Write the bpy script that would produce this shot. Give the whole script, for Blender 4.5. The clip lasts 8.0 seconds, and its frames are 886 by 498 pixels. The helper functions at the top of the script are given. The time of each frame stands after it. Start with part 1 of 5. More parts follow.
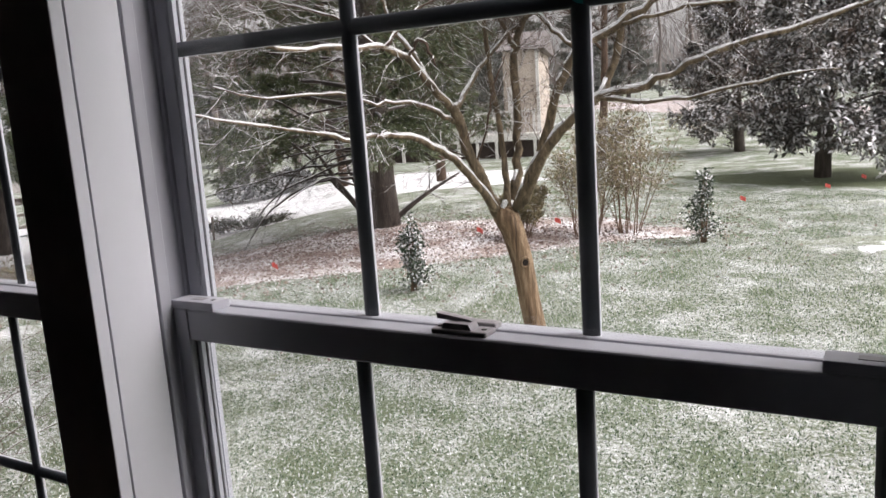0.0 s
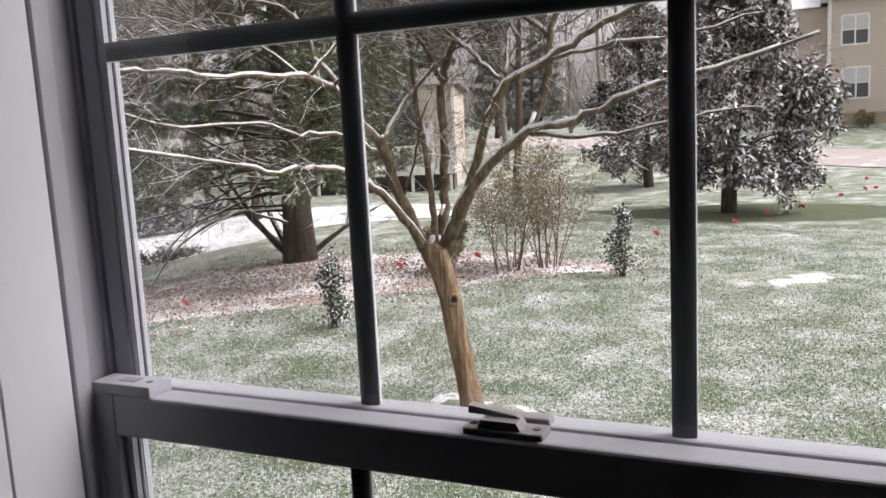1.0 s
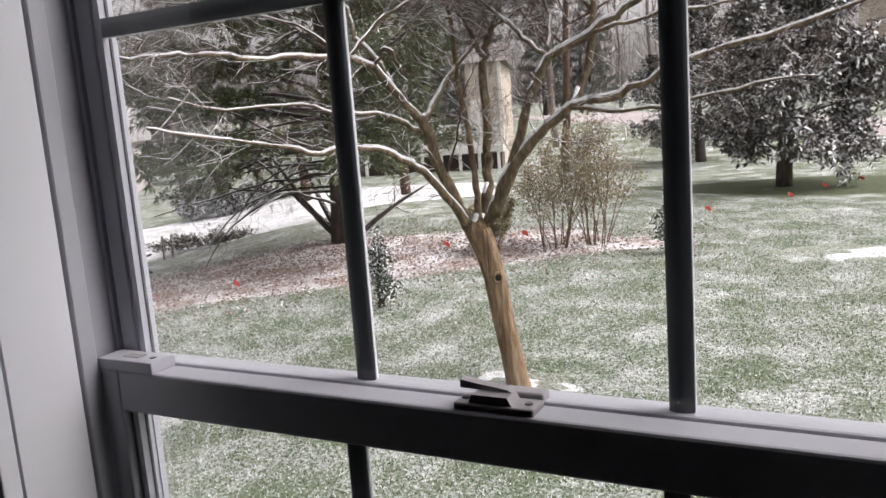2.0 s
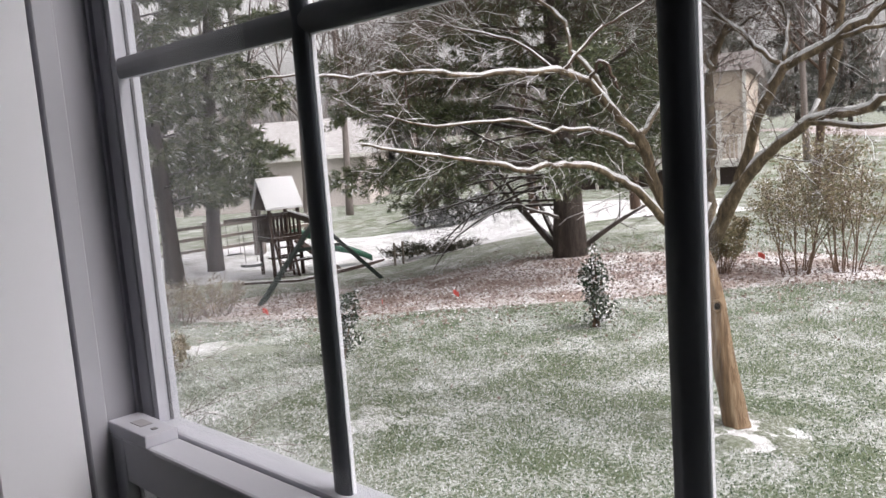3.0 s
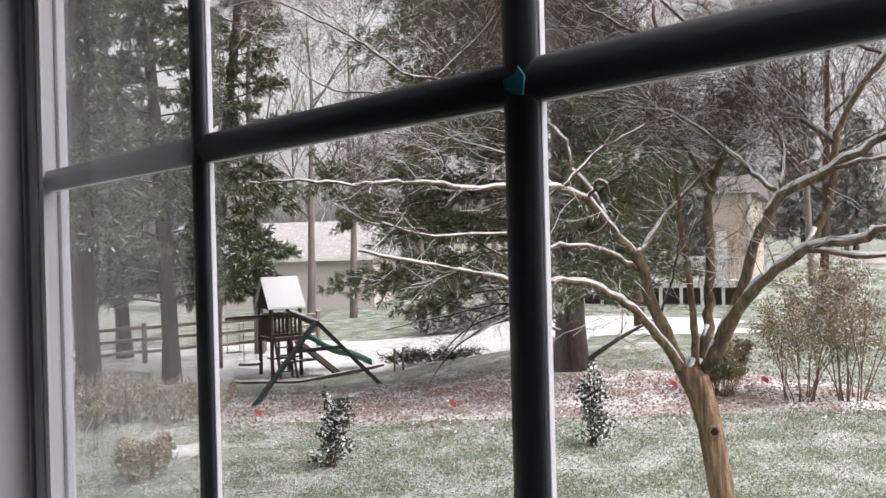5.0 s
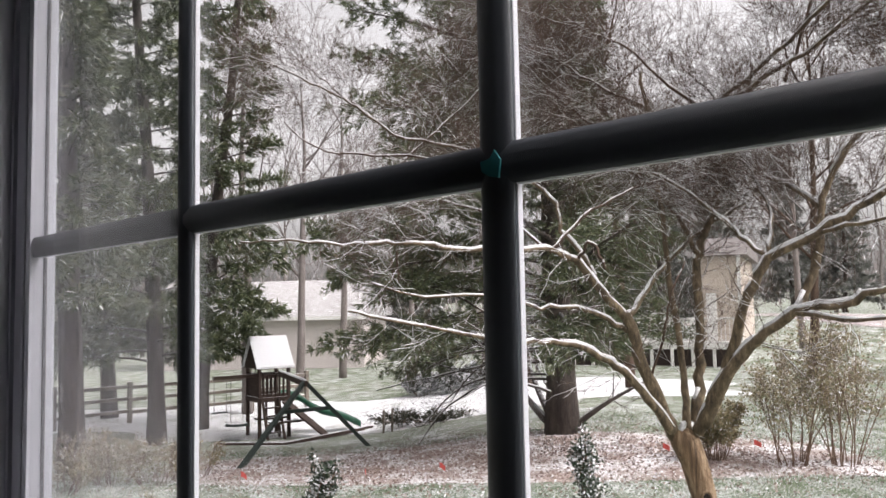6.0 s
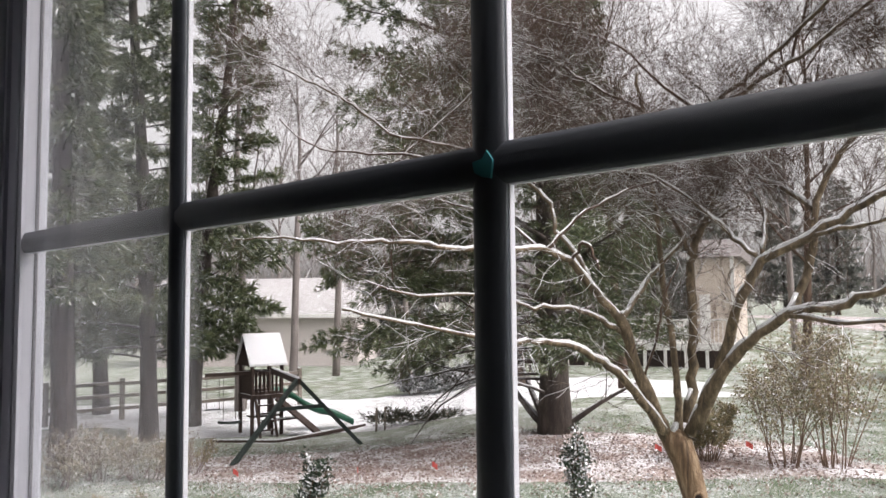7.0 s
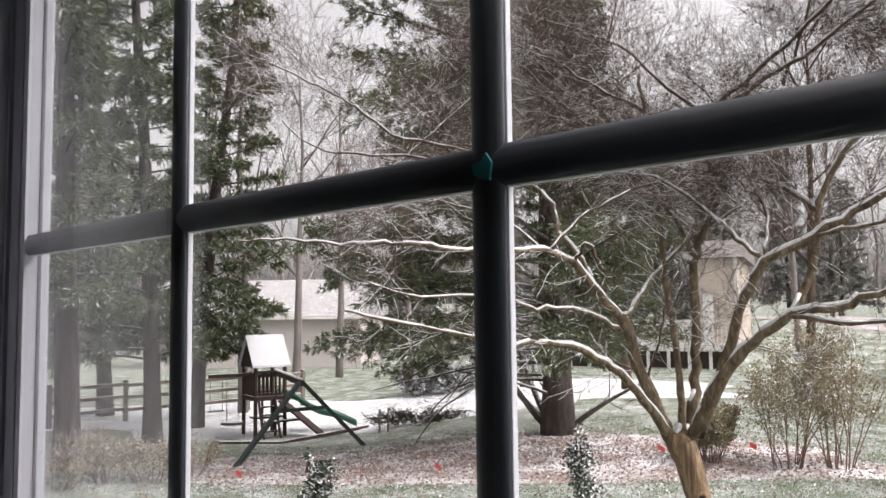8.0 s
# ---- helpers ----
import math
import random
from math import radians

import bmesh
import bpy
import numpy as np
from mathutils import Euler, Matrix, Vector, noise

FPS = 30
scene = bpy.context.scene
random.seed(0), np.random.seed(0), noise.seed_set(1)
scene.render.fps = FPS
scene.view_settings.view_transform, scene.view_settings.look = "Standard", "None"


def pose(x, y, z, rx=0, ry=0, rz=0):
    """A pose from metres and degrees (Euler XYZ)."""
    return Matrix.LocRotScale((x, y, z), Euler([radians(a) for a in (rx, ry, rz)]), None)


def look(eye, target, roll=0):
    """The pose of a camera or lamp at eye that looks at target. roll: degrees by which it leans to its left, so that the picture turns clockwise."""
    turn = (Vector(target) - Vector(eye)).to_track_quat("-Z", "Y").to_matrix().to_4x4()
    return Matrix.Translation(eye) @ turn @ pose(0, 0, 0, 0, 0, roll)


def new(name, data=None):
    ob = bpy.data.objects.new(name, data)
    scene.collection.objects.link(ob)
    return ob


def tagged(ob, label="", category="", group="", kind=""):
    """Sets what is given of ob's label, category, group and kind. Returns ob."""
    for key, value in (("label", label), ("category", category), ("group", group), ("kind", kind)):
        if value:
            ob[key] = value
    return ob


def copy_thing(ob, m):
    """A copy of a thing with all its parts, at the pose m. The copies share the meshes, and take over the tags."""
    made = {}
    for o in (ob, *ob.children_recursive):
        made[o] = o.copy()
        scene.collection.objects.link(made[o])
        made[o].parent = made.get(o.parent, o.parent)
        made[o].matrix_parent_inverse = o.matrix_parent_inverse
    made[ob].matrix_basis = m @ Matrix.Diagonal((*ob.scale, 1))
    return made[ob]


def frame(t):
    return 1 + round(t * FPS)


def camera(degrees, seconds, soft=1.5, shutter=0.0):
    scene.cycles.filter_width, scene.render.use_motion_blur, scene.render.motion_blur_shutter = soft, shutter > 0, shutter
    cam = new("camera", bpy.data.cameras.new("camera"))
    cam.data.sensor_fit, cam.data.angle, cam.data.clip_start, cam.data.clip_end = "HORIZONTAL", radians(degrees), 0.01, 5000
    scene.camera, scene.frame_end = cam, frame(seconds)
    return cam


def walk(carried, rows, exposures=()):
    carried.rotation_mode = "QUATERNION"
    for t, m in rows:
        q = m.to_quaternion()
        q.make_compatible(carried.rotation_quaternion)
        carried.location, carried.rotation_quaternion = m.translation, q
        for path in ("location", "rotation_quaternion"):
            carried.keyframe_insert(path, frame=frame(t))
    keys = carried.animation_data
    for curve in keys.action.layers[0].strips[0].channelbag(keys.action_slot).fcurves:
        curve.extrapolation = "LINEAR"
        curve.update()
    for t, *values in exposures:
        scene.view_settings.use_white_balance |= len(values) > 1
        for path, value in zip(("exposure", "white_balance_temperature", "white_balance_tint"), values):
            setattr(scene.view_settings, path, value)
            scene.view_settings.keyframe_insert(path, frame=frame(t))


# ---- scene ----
# ---------------------------------------------------------------- camera
cam = camera(57.5, 8.0)
PATH = [
    (0, (0.87, -0.793, 2.456), (-0.139, 0.897, 2.1), -3.9),
    (0.2, (0.777, -0.752, 2.461), (-0.176, 0.972, 2.117), -2.6),
    (0.5, (0.701, -0.697, 2.475), (-0.184, 1.07, 2.17), -2.4),
    (0.6, (0.695, -0.68, 2.486), (-0.186, 1.085, 2.163), -2.6),
    (1, (0.661, -0.637, 2.452), (-0.16, 1.164, 2.164), -3.0),
    (1.5, (0.672, -0.606, 2.447), (-0.177, 1.176, 2.128), -4.7),
    (2, (0.698, -0.599, 2.439), (-0.233, 1.14, 2.108), -4.3),
    (2.2, (0.692, -0.563, 2.462), (-0.316, 1.133, 2.132), -3.8),
    (3.3, (0.787, -0.303, 2.458), (-0.66, 1.057, 2.223), -4.5),
    (3.5, (0.793, -0.286, 2.465), (-0.65, 1.082, 2.25), -4.6),
    (4, (0.792, -0.278, 2.465), (-0.615, 1.128, 2.254), -3.1),
    (4.5, (0.786, -0.274, 2.461), (-0.607, 1.148, 2.265), -2.5),
    (5, (0.801, -0.283, 2.476), (-0.603, 1.142, 2.477), -1.5),
    (5.2, (0.812, -0.288, 2.485), (-0.591, 1.134, 2.582), -1.4),
    (6.5, (0.809, -0.281, 2.484), (-0.565, 1.164, 2.632), -0.9),
    (7, (0.81, -0.281, 2.485), (-0.562, 1.167, 2.63), -0.6),
    (7.5, (0.811, -0.281, 2.486), (-0.563, 1.165, 2.632), -0.6),
    (8, (0.813, -0.282, 2.485), (-0.564, 1.161, 2.633), -0.7),
]
walk(cam, [(t, look(eye, target, roll)) for t, eye, target, roll in PATH], [(0, 0.12, 6720, 18), (2, 0.04, 6720, 18), (4.5, 0.06, 6720, 18), (6.3, 0.18, 6720, 18), (8, 0.18, 6720, 18)])
# ---------------------------------------------------------------- light
world = bpy.data.worlds.new("overcast_sky")
scene.world = world
world.use_nodes = True
_n, _l = world.node_tree.nodes, world.node_tree.links
_sky = _n.new("ShaderNodeTexSky")
_sky.sky_type, _sky.sun_disc = "NISHITA", False
_sky.sun_elevation, _sky.sun_rotation = radians(52), radians(70)
_sky.air_density, _sky.dust_density = 1.0, 6.0
_grey = _n.new("ShaderNodeHueSaturation")
_grey.inputs["Saturation"].default_value = 0.08
_l.new(_sky.outputs[0], _grey.inputs["Color"])
_l.new(_grey.outputs[0], _n["Background"].inputs[0])
_n["Background"].inputs[1].default_value = 0.32

sun_data = bpy.data.lights.new("sun", "SUN")
sun_data.energy, sun_data.angle, sun_data.color = 1.0, radians(60), (1.0, 0.97, 0.94)
sun = new("sun", sun_data)
sun.matrix_world = look((34, 22, 40), (0, 10, 0))


# ---------------------------------------------------------------- materials
def mat(name, rough=0.7, metal=0.0):
    m = bpy.data.materials.new(name)
    m.use_nodes = True
    b = m.node_tree.nodes["Principled BSDF"]
    b.inputs["Roughness"].default_value, b.inputs["Metallic"].default_value = rough, metal
    return m, m.node_tree.nodes, m.node_tree.links, b


def noise_node(n, l, scale, detail=6.0, rough=0.6, coord="Object", stretch=None):
    tc, tx = n.new("ShaderNodeTexCoord"), n.new("ShaderNodeTexNoise")
    tx.inputs["Scale"].default_value, tx.inputs["Detail"].default_value, tx.inputs["Roughness"].default_value = scale, detail, rough
    if coord == "World":
        out = n.new("ShaderNodeNewGeometry").outputs["Position"]
    else:
        out = tc.outputs[coord]
    if stretch:
        mp = n.new("ShaderNodeMapping")
        mp.inputs["Scale"].default_value = stretch
        l.new(out, mp.inputs["Vector"])
        out = mp.outputs[0]
    l.new(out, tx.inputs["Vector"])
    return tx.outputs["Fac"]


def ramp(n, l, fac, stops):
    r = n.new("ShaderNodeValToRGB")
    e = r.color_ramp.elements
    while len(e) < len(stops):
        e.new(0.5)
    for el, (p, c) in zip(e, stops):
        el.position, el.color = p, (*c, 1) if len(c) == 3 else c
    l.new(fac, r.inputs[0])
    return r.outputs[0]


def mix(n, l, fac, a, b):
    m = n.new("ShaderNodeMix")
    m.data_type = "RGBA"
    for sock, val in ((m.inputs[0], fac), (m.inputs[6], a), (m.inputs[7], b)):
        if isinstance(val, (int, float)):
            sock.default_value = val
        elif isinstance(val, tuple):
            sock.default_value = (*val, 1)
        else:
            l.new(val, sock)
    return m.outputs[2]


def calc(n, l, op, a, b=0.5):
    m = n.new("ShaderNodeMath")
    m.operation, m.use_clamp = op, op in ("ADD", "MULTIPLY", "SUBTRACT")
    for sock, val in zip(m.inputs, (a, b)):
        if isinstance(val, (int, float)):
            sock.default_value = val
        else:
            l.new(val, sock)
    return m.outputs[0]


def bumped(n, l, b, fac, strength, dist):
    k = n.new("ShaderNodeBump")
    k.inputs["Strength"].default_value, k.inputs["Distance"].default_value = strength, dist
    l.new(fac, k.inputs["Height"])
    l.new(k.outputs[0], b.inputs["Normal"])


def upness(n, l, lo, hi):
    """How far a face looks up, from 0 at lo to 1 at hi: where snow can lie."""
    s = n.new("ShaderNodeSeparateXYZ")
    l.new(n.new("ShaderNodeNewGeometry").outputs["Normal"], s.inputs[0])
    r = n.new("ShaderNodeMapRange")
    r.inputs["From Min"].default_value, r.inputs["From Max"].default_value = lo, hi
    l.new(s.outputs["Z"], r.inputs["Value"])
    return r.outputs[0]


SNOW = (0.80, 0.81, 0.84)


def paint(name, col, rough=0.45, grain=60, depth=0.0006, vary=0.06):
    m, n, l, b = mat(name, rough)
    f = noise_node(n, l, grain, 5)
    g = noise_node(n, l, grain / 14, 4)
    dark = tuple(c * (1 - vary * 2) for c in col)
    c = mix(n, l, calc(n, l, "MULTIPLY", g, 0.8), col, dark)
    l.new(c, b.inputs["Base Color"])
    bumped(n, l, b, f, 0.25, depth)
    return m


def bark(name, a, b_, c_, scale=9, snow=0.0, lo=0.35, hi=0.8, stretch=(1, 1, 0.18), depth=0.02):
    m, n, l, b = mat(name, 0.9)
    f = noise_node(n, l, scale, 8, 0.65, "Object", stretch)
    g = noise_node(n, l, scale * 0.35, 4, 0.6, "Object", (1, 1, 0.4))
    c = ramp(n, l, f, [(0.32, a), (0.5, b_), (0.68, c_)])
    c = mix(n, l, calc(n, l, "MULTIPLY", g, 0.5), c, tuple(0.45 * v for v in b_))
    if snow:
        s = noise_node(n, l, 14, 4, 0.6)
        k = calc(n, l, "MULTIPLY", upness(n, l, lo, hi), ramp(n, l, s, [(0.5 - 0.3 * snow, (0, 0, 0)), (0.62 - 0.25 * snow, (1, 1, 1))]))
        c = mix(n, l, k, c, SNOW)
    l.new(c, b.inputs["Base Color"])
    bumped(n, l, b, f, 0.7, depth)
    return m


def leafy(name, cols, snow=0.3, lo=0.2, hi=0.8, rough=0.6, patch=1.2, sway=1.0):
    """Leaves: colour varies leaf by leaf, snow lies on a share of those that face up."""
    m, n, l, b = mat(name, rough)
    geo = n.new("ShaderNodeNewGeometry")
    rnd = geo.outputs["Random Per Island"]
    c = ramp(n, l, rnd, [(i / max(1, len(cols) - 1), k) for i, k in enumerate(cols)])
    if snow:
        p = noise_node(n, l, patch, 3, 0.6, "World")
        share = calc(n, l, "ADD", rnd, calc(n, l, "SUBTRACT", calc(n, l, "MULTIPLY", p, sway), 0.5 * sway))
        on = ramp(n, l, share, [(1 - snow, (0, 0, 0)), (min(1, 1.04 - snow), (1, 1, 1))])
        c = mix(n, l, calc(n, l, "MULTIPLY", on, upness(n, l, lo, hi)), c, SNOW)
    l.new(c, b.inputs["Base Color"])
    return m


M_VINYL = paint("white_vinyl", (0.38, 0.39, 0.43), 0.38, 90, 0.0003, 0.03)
# Near-black colour stands for the shade on the room side of the bars.
M_BARSHADE = paint("shaded_bar_front", (0.040, 0.047, 0.058), 0.5, 90, 0.0003, 0.04)
M_TRIM = paint("white_painted_wood", (0.67, 0.685, 0.735), 0.42, 40, 0.0006, 0.04)
# Wall and ceiling colours hold the dim room's shade and keep bounce light down.
M_WALLIN = paint("shade_dark_wall", (0.045, 0.033, 0.027), 0.85, 120, 0.0008, 0.05)
M_CEIL = paint("shade_dark_ceiling", (0.09, 0.082, 0.075), 0.9, 150, 0.001, 0.03)
M_LATCH = paint("grey_latch_metal", (0.26, 0.25, 0.26), 0.35, 120, 0.0002, 0.1)
M_SCREW = paint("screw_metal", (0.12, 0.12, 0.12), 0.4, 120, 0.0002, 0.1)
M_GASKET = paint("dark_gasket", (0.05, 0.05, 0.055), 0.7, 120, 0.0002, 0.1)
M_SPACER = paint("spacer_metal", (0.55, 0.55, 0.56), 0.35, 300, 0.0004, 0.1)
M_FLOOR = bark("oak_boards", (0.05, 0.03, 0.018), (0.08, 0.045, 0.028), (0.11, 0.065, 0.04), 6, stretch=(6, 0.4, 1), depth=0.001)
M_KNOT = paint("knot_shade_paint", (0.014, 0.009, 0.006), 0.95, 40, 0.002, 0.2)
M_TAPE = paint("green_sticker", (0.04, 0.34, 0.38), 0.5, 60, 0.0003, 0.2)


def glass_material():
    m = bpy.data.materials.new("window_glass")
    m.use_nodes = True
    n, l = m.node_tree.nodes, m.node_tree.links
    n.clear()
    out, mx, tr, gl, fr = (n.new("ShaderNode" + k) for k in ("OutputMaterial", "MixShader", "BsdfTransparent", "BsdfGlossy", "LayerWeight"))
    fr.inputs["Blend"].default_value = 0.5
    k = calc(n, l, "ADD", calc(n, l, "MULTIPLY", calc(n, l, "POWER", fr.outputs["Facing"], 5.0), 0.96), 0.04)
    gl.inputs["Roughness"].default_value = 0.02
    tr.inputs["Color"].default_value = (0.985, 0.99, 0.988, 1)
    l.new(k, mx.inputs[0]), l.new(tr.outputs[0], mx.inputs[1]), l.new(gl.outputs[0], mx.inputs[2])
    l.new(mx.outputs[0], out.inputs[0])
    return m


M_GLASS = glass_material()


# ---------------------------------------------------------------- mesh helpers
def thing(name, label, category, at=(0, 0, 0), group="", kind=""):
    e = new(name)
    e.location = at
    return tagged(e, label, category, group, kind)


def mesh_ob(name, me, material, parent=None, label=""):
    me.materials.append(material)
    ob = new(name, me)
    if parent:
        ob.parent = parent
    return tagged(ob, label)


def part(name, bm, material, parent=None, label="", smooth=False):
    me = bpy.data.meshes.new(name)
    bmesh.ops.recalc_face_normals(bm, faces=bm.faces)
    for f in bm.faces:
        f.smooth = smooth
    bm.to_mesh(me)
    bm.free()
    return mesh_ob(name, me, material, parent, label)


def box(x0, x1, y0, y1, z0, z1, bevel=0.0, bm=None, m=None):
    own = bmesh.new()
    bmesh.ops.create_cube(own, size=1)
    for v in own.verts:
        v.co = Vector((x0 + (v.co.x + 0.5) * (x1 - x0), y0 + (v.co.y + 0.5) * (y1 - y0), z0 + (v.co.z + 0.5) * (z1 - z0)))
    if bevel:
        bmesh.ops.bevel(own, geom=own.edges[:], offset=bevel, segments=2, affect="EDGES", profile=0.5)
    if m:
        bmesh.ops.transform(own, matrix=m, verts=own.verts)
    if bm is None:
        return own
    tmp = bpy.data.meshes.new("tmp")
    own.to_mesh(tmp)
    bm.from_mesh(tmp)
    bpy.data.meshes.remove(tmp)
    own.free()
    return bm


def beam(a, b, w, h, bevel=0.0, bm=None):
    """A squared timber from a to b."""
    a, b = Vector(a), Vector(b)
    d = b - a
    m = Matrix.Translation((a + b) / 2) @ d.to_track_quat("X", "Z").to_matrix().to_4x4()
    k = d.length / 2
    return box(-k, k, -w / 2, w / 2, -h / 2, h / 2, bevel, bm, m)


def prism(outline, x0, x1, axis="x"):
    """An outline in the two other axes, drawn out along one axis."""
    bm = bmesh.new()
    put = {"x": lambda a, p, q: (a, p, q), "y": lambda a, p, q: (p, a, q), "z": lambda a, p, q: (p, q, a)}[axis]
    lo = [bm.verts.new(put(x0, p, q)) for p, q in outline]
    hi = [bm.verts.new(put(x1, p, q)) for p, q in outline]
    bm.faces.new(lo), bm.faces.new(hi)
    for i in range(len(lo)):
        j = (i + 1) % len(lo)
        bm.faces.new((lo[i], lo[j], hi[j], hi[i]))
    return bm


class Tubes:
    """Collects tapered, bending tubes into one mesh."""

    def __init__(self):
        self.v, self.f = [], []

    def add(self, pts, radii, sides=6):
        pts = [Vector(p) for p in pts]
        base = len(self.v)
        side = None
        for i, p in enumerate(pts):
            d = (pts[min(i + 1, len(pts) - 1)] - pts[max(i - 1, 0)]).normalized()
            if side is None:
                side = d.orthogonal().normalized()
            side = (side - d * side.dot(d)).normalized()
            up = d.cross(side)
            for k in range(sides):
                a = 2 * math.pi * k / sides
                self.v.append(p + (side * math.cos(a) + up * math.sin(a)) * radii[i])
        for i in range(len(pts) - 1):
            for k in range(sides):
                a, b = base + i * sides + k, base + i * sides + (k + 1) % sides
                self.f.append((a, b, b + sides, a + sides))
        self.f.append(tuple(range(base, base + sides))[::-1])
        self.f.append(tuple(range(len(self.v) - sides, len(self.v))))

    def mesh(self, name, smooth=True):
        me = bpy.data.meshes.new(name)
        me.from_pydata([tuple(v) for v in self.v], [], self.f)
        if smooth:
            me.shade_smooth()
        return me


def leaf_mesh(name, pos, along, size, width, rng, spread=0.6, bend=0.0):
    """Many small pointed leaves, one at each place, looking along `along` with some scatter."""
    pos, along = np.asarray(pos, float), np.asarray(along, float)
    n = len(pos)
    d = along / (np.linalg.norm(along, axis=1, keepdims=True) + 1e-9) + rng.normal(0, spread, (n, 3))
    d /= np.linalg.norm(d, axis=1, keepdims=True) + 1e-9
    s = np.cross(d, rng.normal(0, 1, (n, 3)))
    s /= np.linalg.norm(s, axis=1, keepdims=True) + 1e-9
    L = size * rng.uniform(0.6, 1.3, (n, 1))
    W = width * rng.uniform(0.7, 1.2, (n, 1))
    tip = pos + d * L
    tip[:, 2] -= bend * L[:, 0]
    mid = pos + d * L * 0.5
    v = np.stack([pos, mid + s * W / 2, tip, mid - s * W / 2], 1).reshape(-1, 3)
    return quads_mesh(name, v, n)


def quads_mesh(name, v, n):
    me = bpy.data.meshes.new(name)
    me.vertices.add(4 * n)
    me.vertices.foreach_set("co", v.astype(np.float32).ravel())
    me.loops.add(4 * n)
    me.loops.foreach_set("vertex_index", np.arange(4 * n, dtype=np.int32))
    me.polygons.add(n)
    me.polygons.foreach_set("loop_start", np.arange(0, 4 * n, 4, dtype=np.int32))
    me.update(calc_edges=True)
    return me


# ---------------------------------------------------------------- room
EYE = Vector((0.78, -0.28, 2.46))
X0, X1 = -0.026, 0.887      # faces of the side tracks
ZR = 2.200                  # top of the meeting rail
ZS, ZH = 1.47, 2.94         # sill and head of the opening
YIN = -0.149                # inner face of the wall
PITCH = -1.018              # from this window to its neighbour
FLOOR = 0.85


def room():
    jl, jr = X0 + 0.005, X1 - 0.005
    zones = [("wall_window_left", -2.6, jl + PITCH - 0.02, FLOOR, 3.3), ("wall_window_right", jr + 0.02, 3.0, FLOOR, 3.3),
             ("wall_window_below", jl + PITCH - 0.02, jr + 0.02, FLOOR, ZS - 0.03), ("wall_window_above", jl + PITCH - 0.02, jr + 0.02, ZH + 0.03, 3.3)]
    for name, a, b, c, d in zones:
        tagged(part(name, box(a, b, YIN, 0.032, c, d), M_WALLIN), "wall round the windows, room shade put into its dark brown", "wall", kind="structure")
    tagged(part("wall_between_windows", box(jr + PITCH + 0.02, jl - 0.02, YIN, 0.032, ZS - 0.03, ZH + 0.03), M_WALLIN), "narrow wall post between two windows, shade put into its dark brown", "wall", kind="structure")
    tagged(part("wall_west", box(-2.75, -2.6, -7.2, 0.06, FLOOR, 3.3), M_WALLIN), "plain side wall of the room, shade put into its dark brown", "wall", kind="structure")
    tagged(part("wall_east", box(3.0, 3.15, -7.2, 0.06, FLOOR, 3.3), M_WALLIN), "plain side wall of the room, shade put into its dark brown", "wall", kind="structure")
    tagged(part("wall_back", box(-2.75, 3.15, -7.35, -7.2, FLOOR, 3.3), M_WALLIN), "plain rear wall of the room, shade put into its dark brown", "wall", kind="structure")
    tagged(part("floor", box(-2.75, 3.15, -7.35, 0.06, FLOOR - 0.15, FLOOR), M_FLOOR), "brown oak board floor in shade", "floor", kind="structure")
    tagged(part("ceiling", box(-2.75, 3.15, -7.35, 0.06, 3.3, 3.42), M_CEIL), "plain ceiling with shade put into its colour", "ceiling", kind="structure")
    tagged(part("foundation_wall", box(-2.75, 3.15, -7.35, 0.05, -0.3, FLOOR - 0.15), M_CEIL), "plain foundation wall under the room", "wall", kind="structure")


def lock_parts(win):
    """Cam lock on the middle of the meeting rail."""
    cx, z = 0.434, ZR
    base = part("sash_lock", box(cx - 0.035, cx + 0.035, -0.043, -0.018, z, z + 0.006, 0.0015), M_LATCH, win, "small grey metal cam lock")
    part("lock_body", prism([(cx - 0.022, z + 0.006), (cx - 0.019, z + 0.013), (cx + 0.012, z + 0.013), (cx + 0.016, z + 0.006)], -0.041, -0.022, "y"), M_LATCH, base)
    part("lock_lever", prism([(cx - 0.034, z + 0.014), (cx - 0.034, z + 0.021), (cx - 0.020, z + 0.019), (cx + 0.008, z + 0.0155), (cx + 0.012, z + 0.0135)], -0.030, -0.020, "y"), M_LATCH, base)
    part("lock_keeper", box(cx - 0.006, cx + 0.032, -0.013, 0.004, z, z + 0.008, 0.002), M_LATCH, base)
    for dx in (-0.029, 0.027):
        bm = bmesh.new()
        bmesh.ops.create_cone(bm, cap_ends=True, segments=12, radius1=0.0035, radius2=0.003, depth=0.0015, matrix=Matrix.Translation((cx + dx, -0.031, z + 0.0065)))
        part("screw", bm, M_SCREW, base)


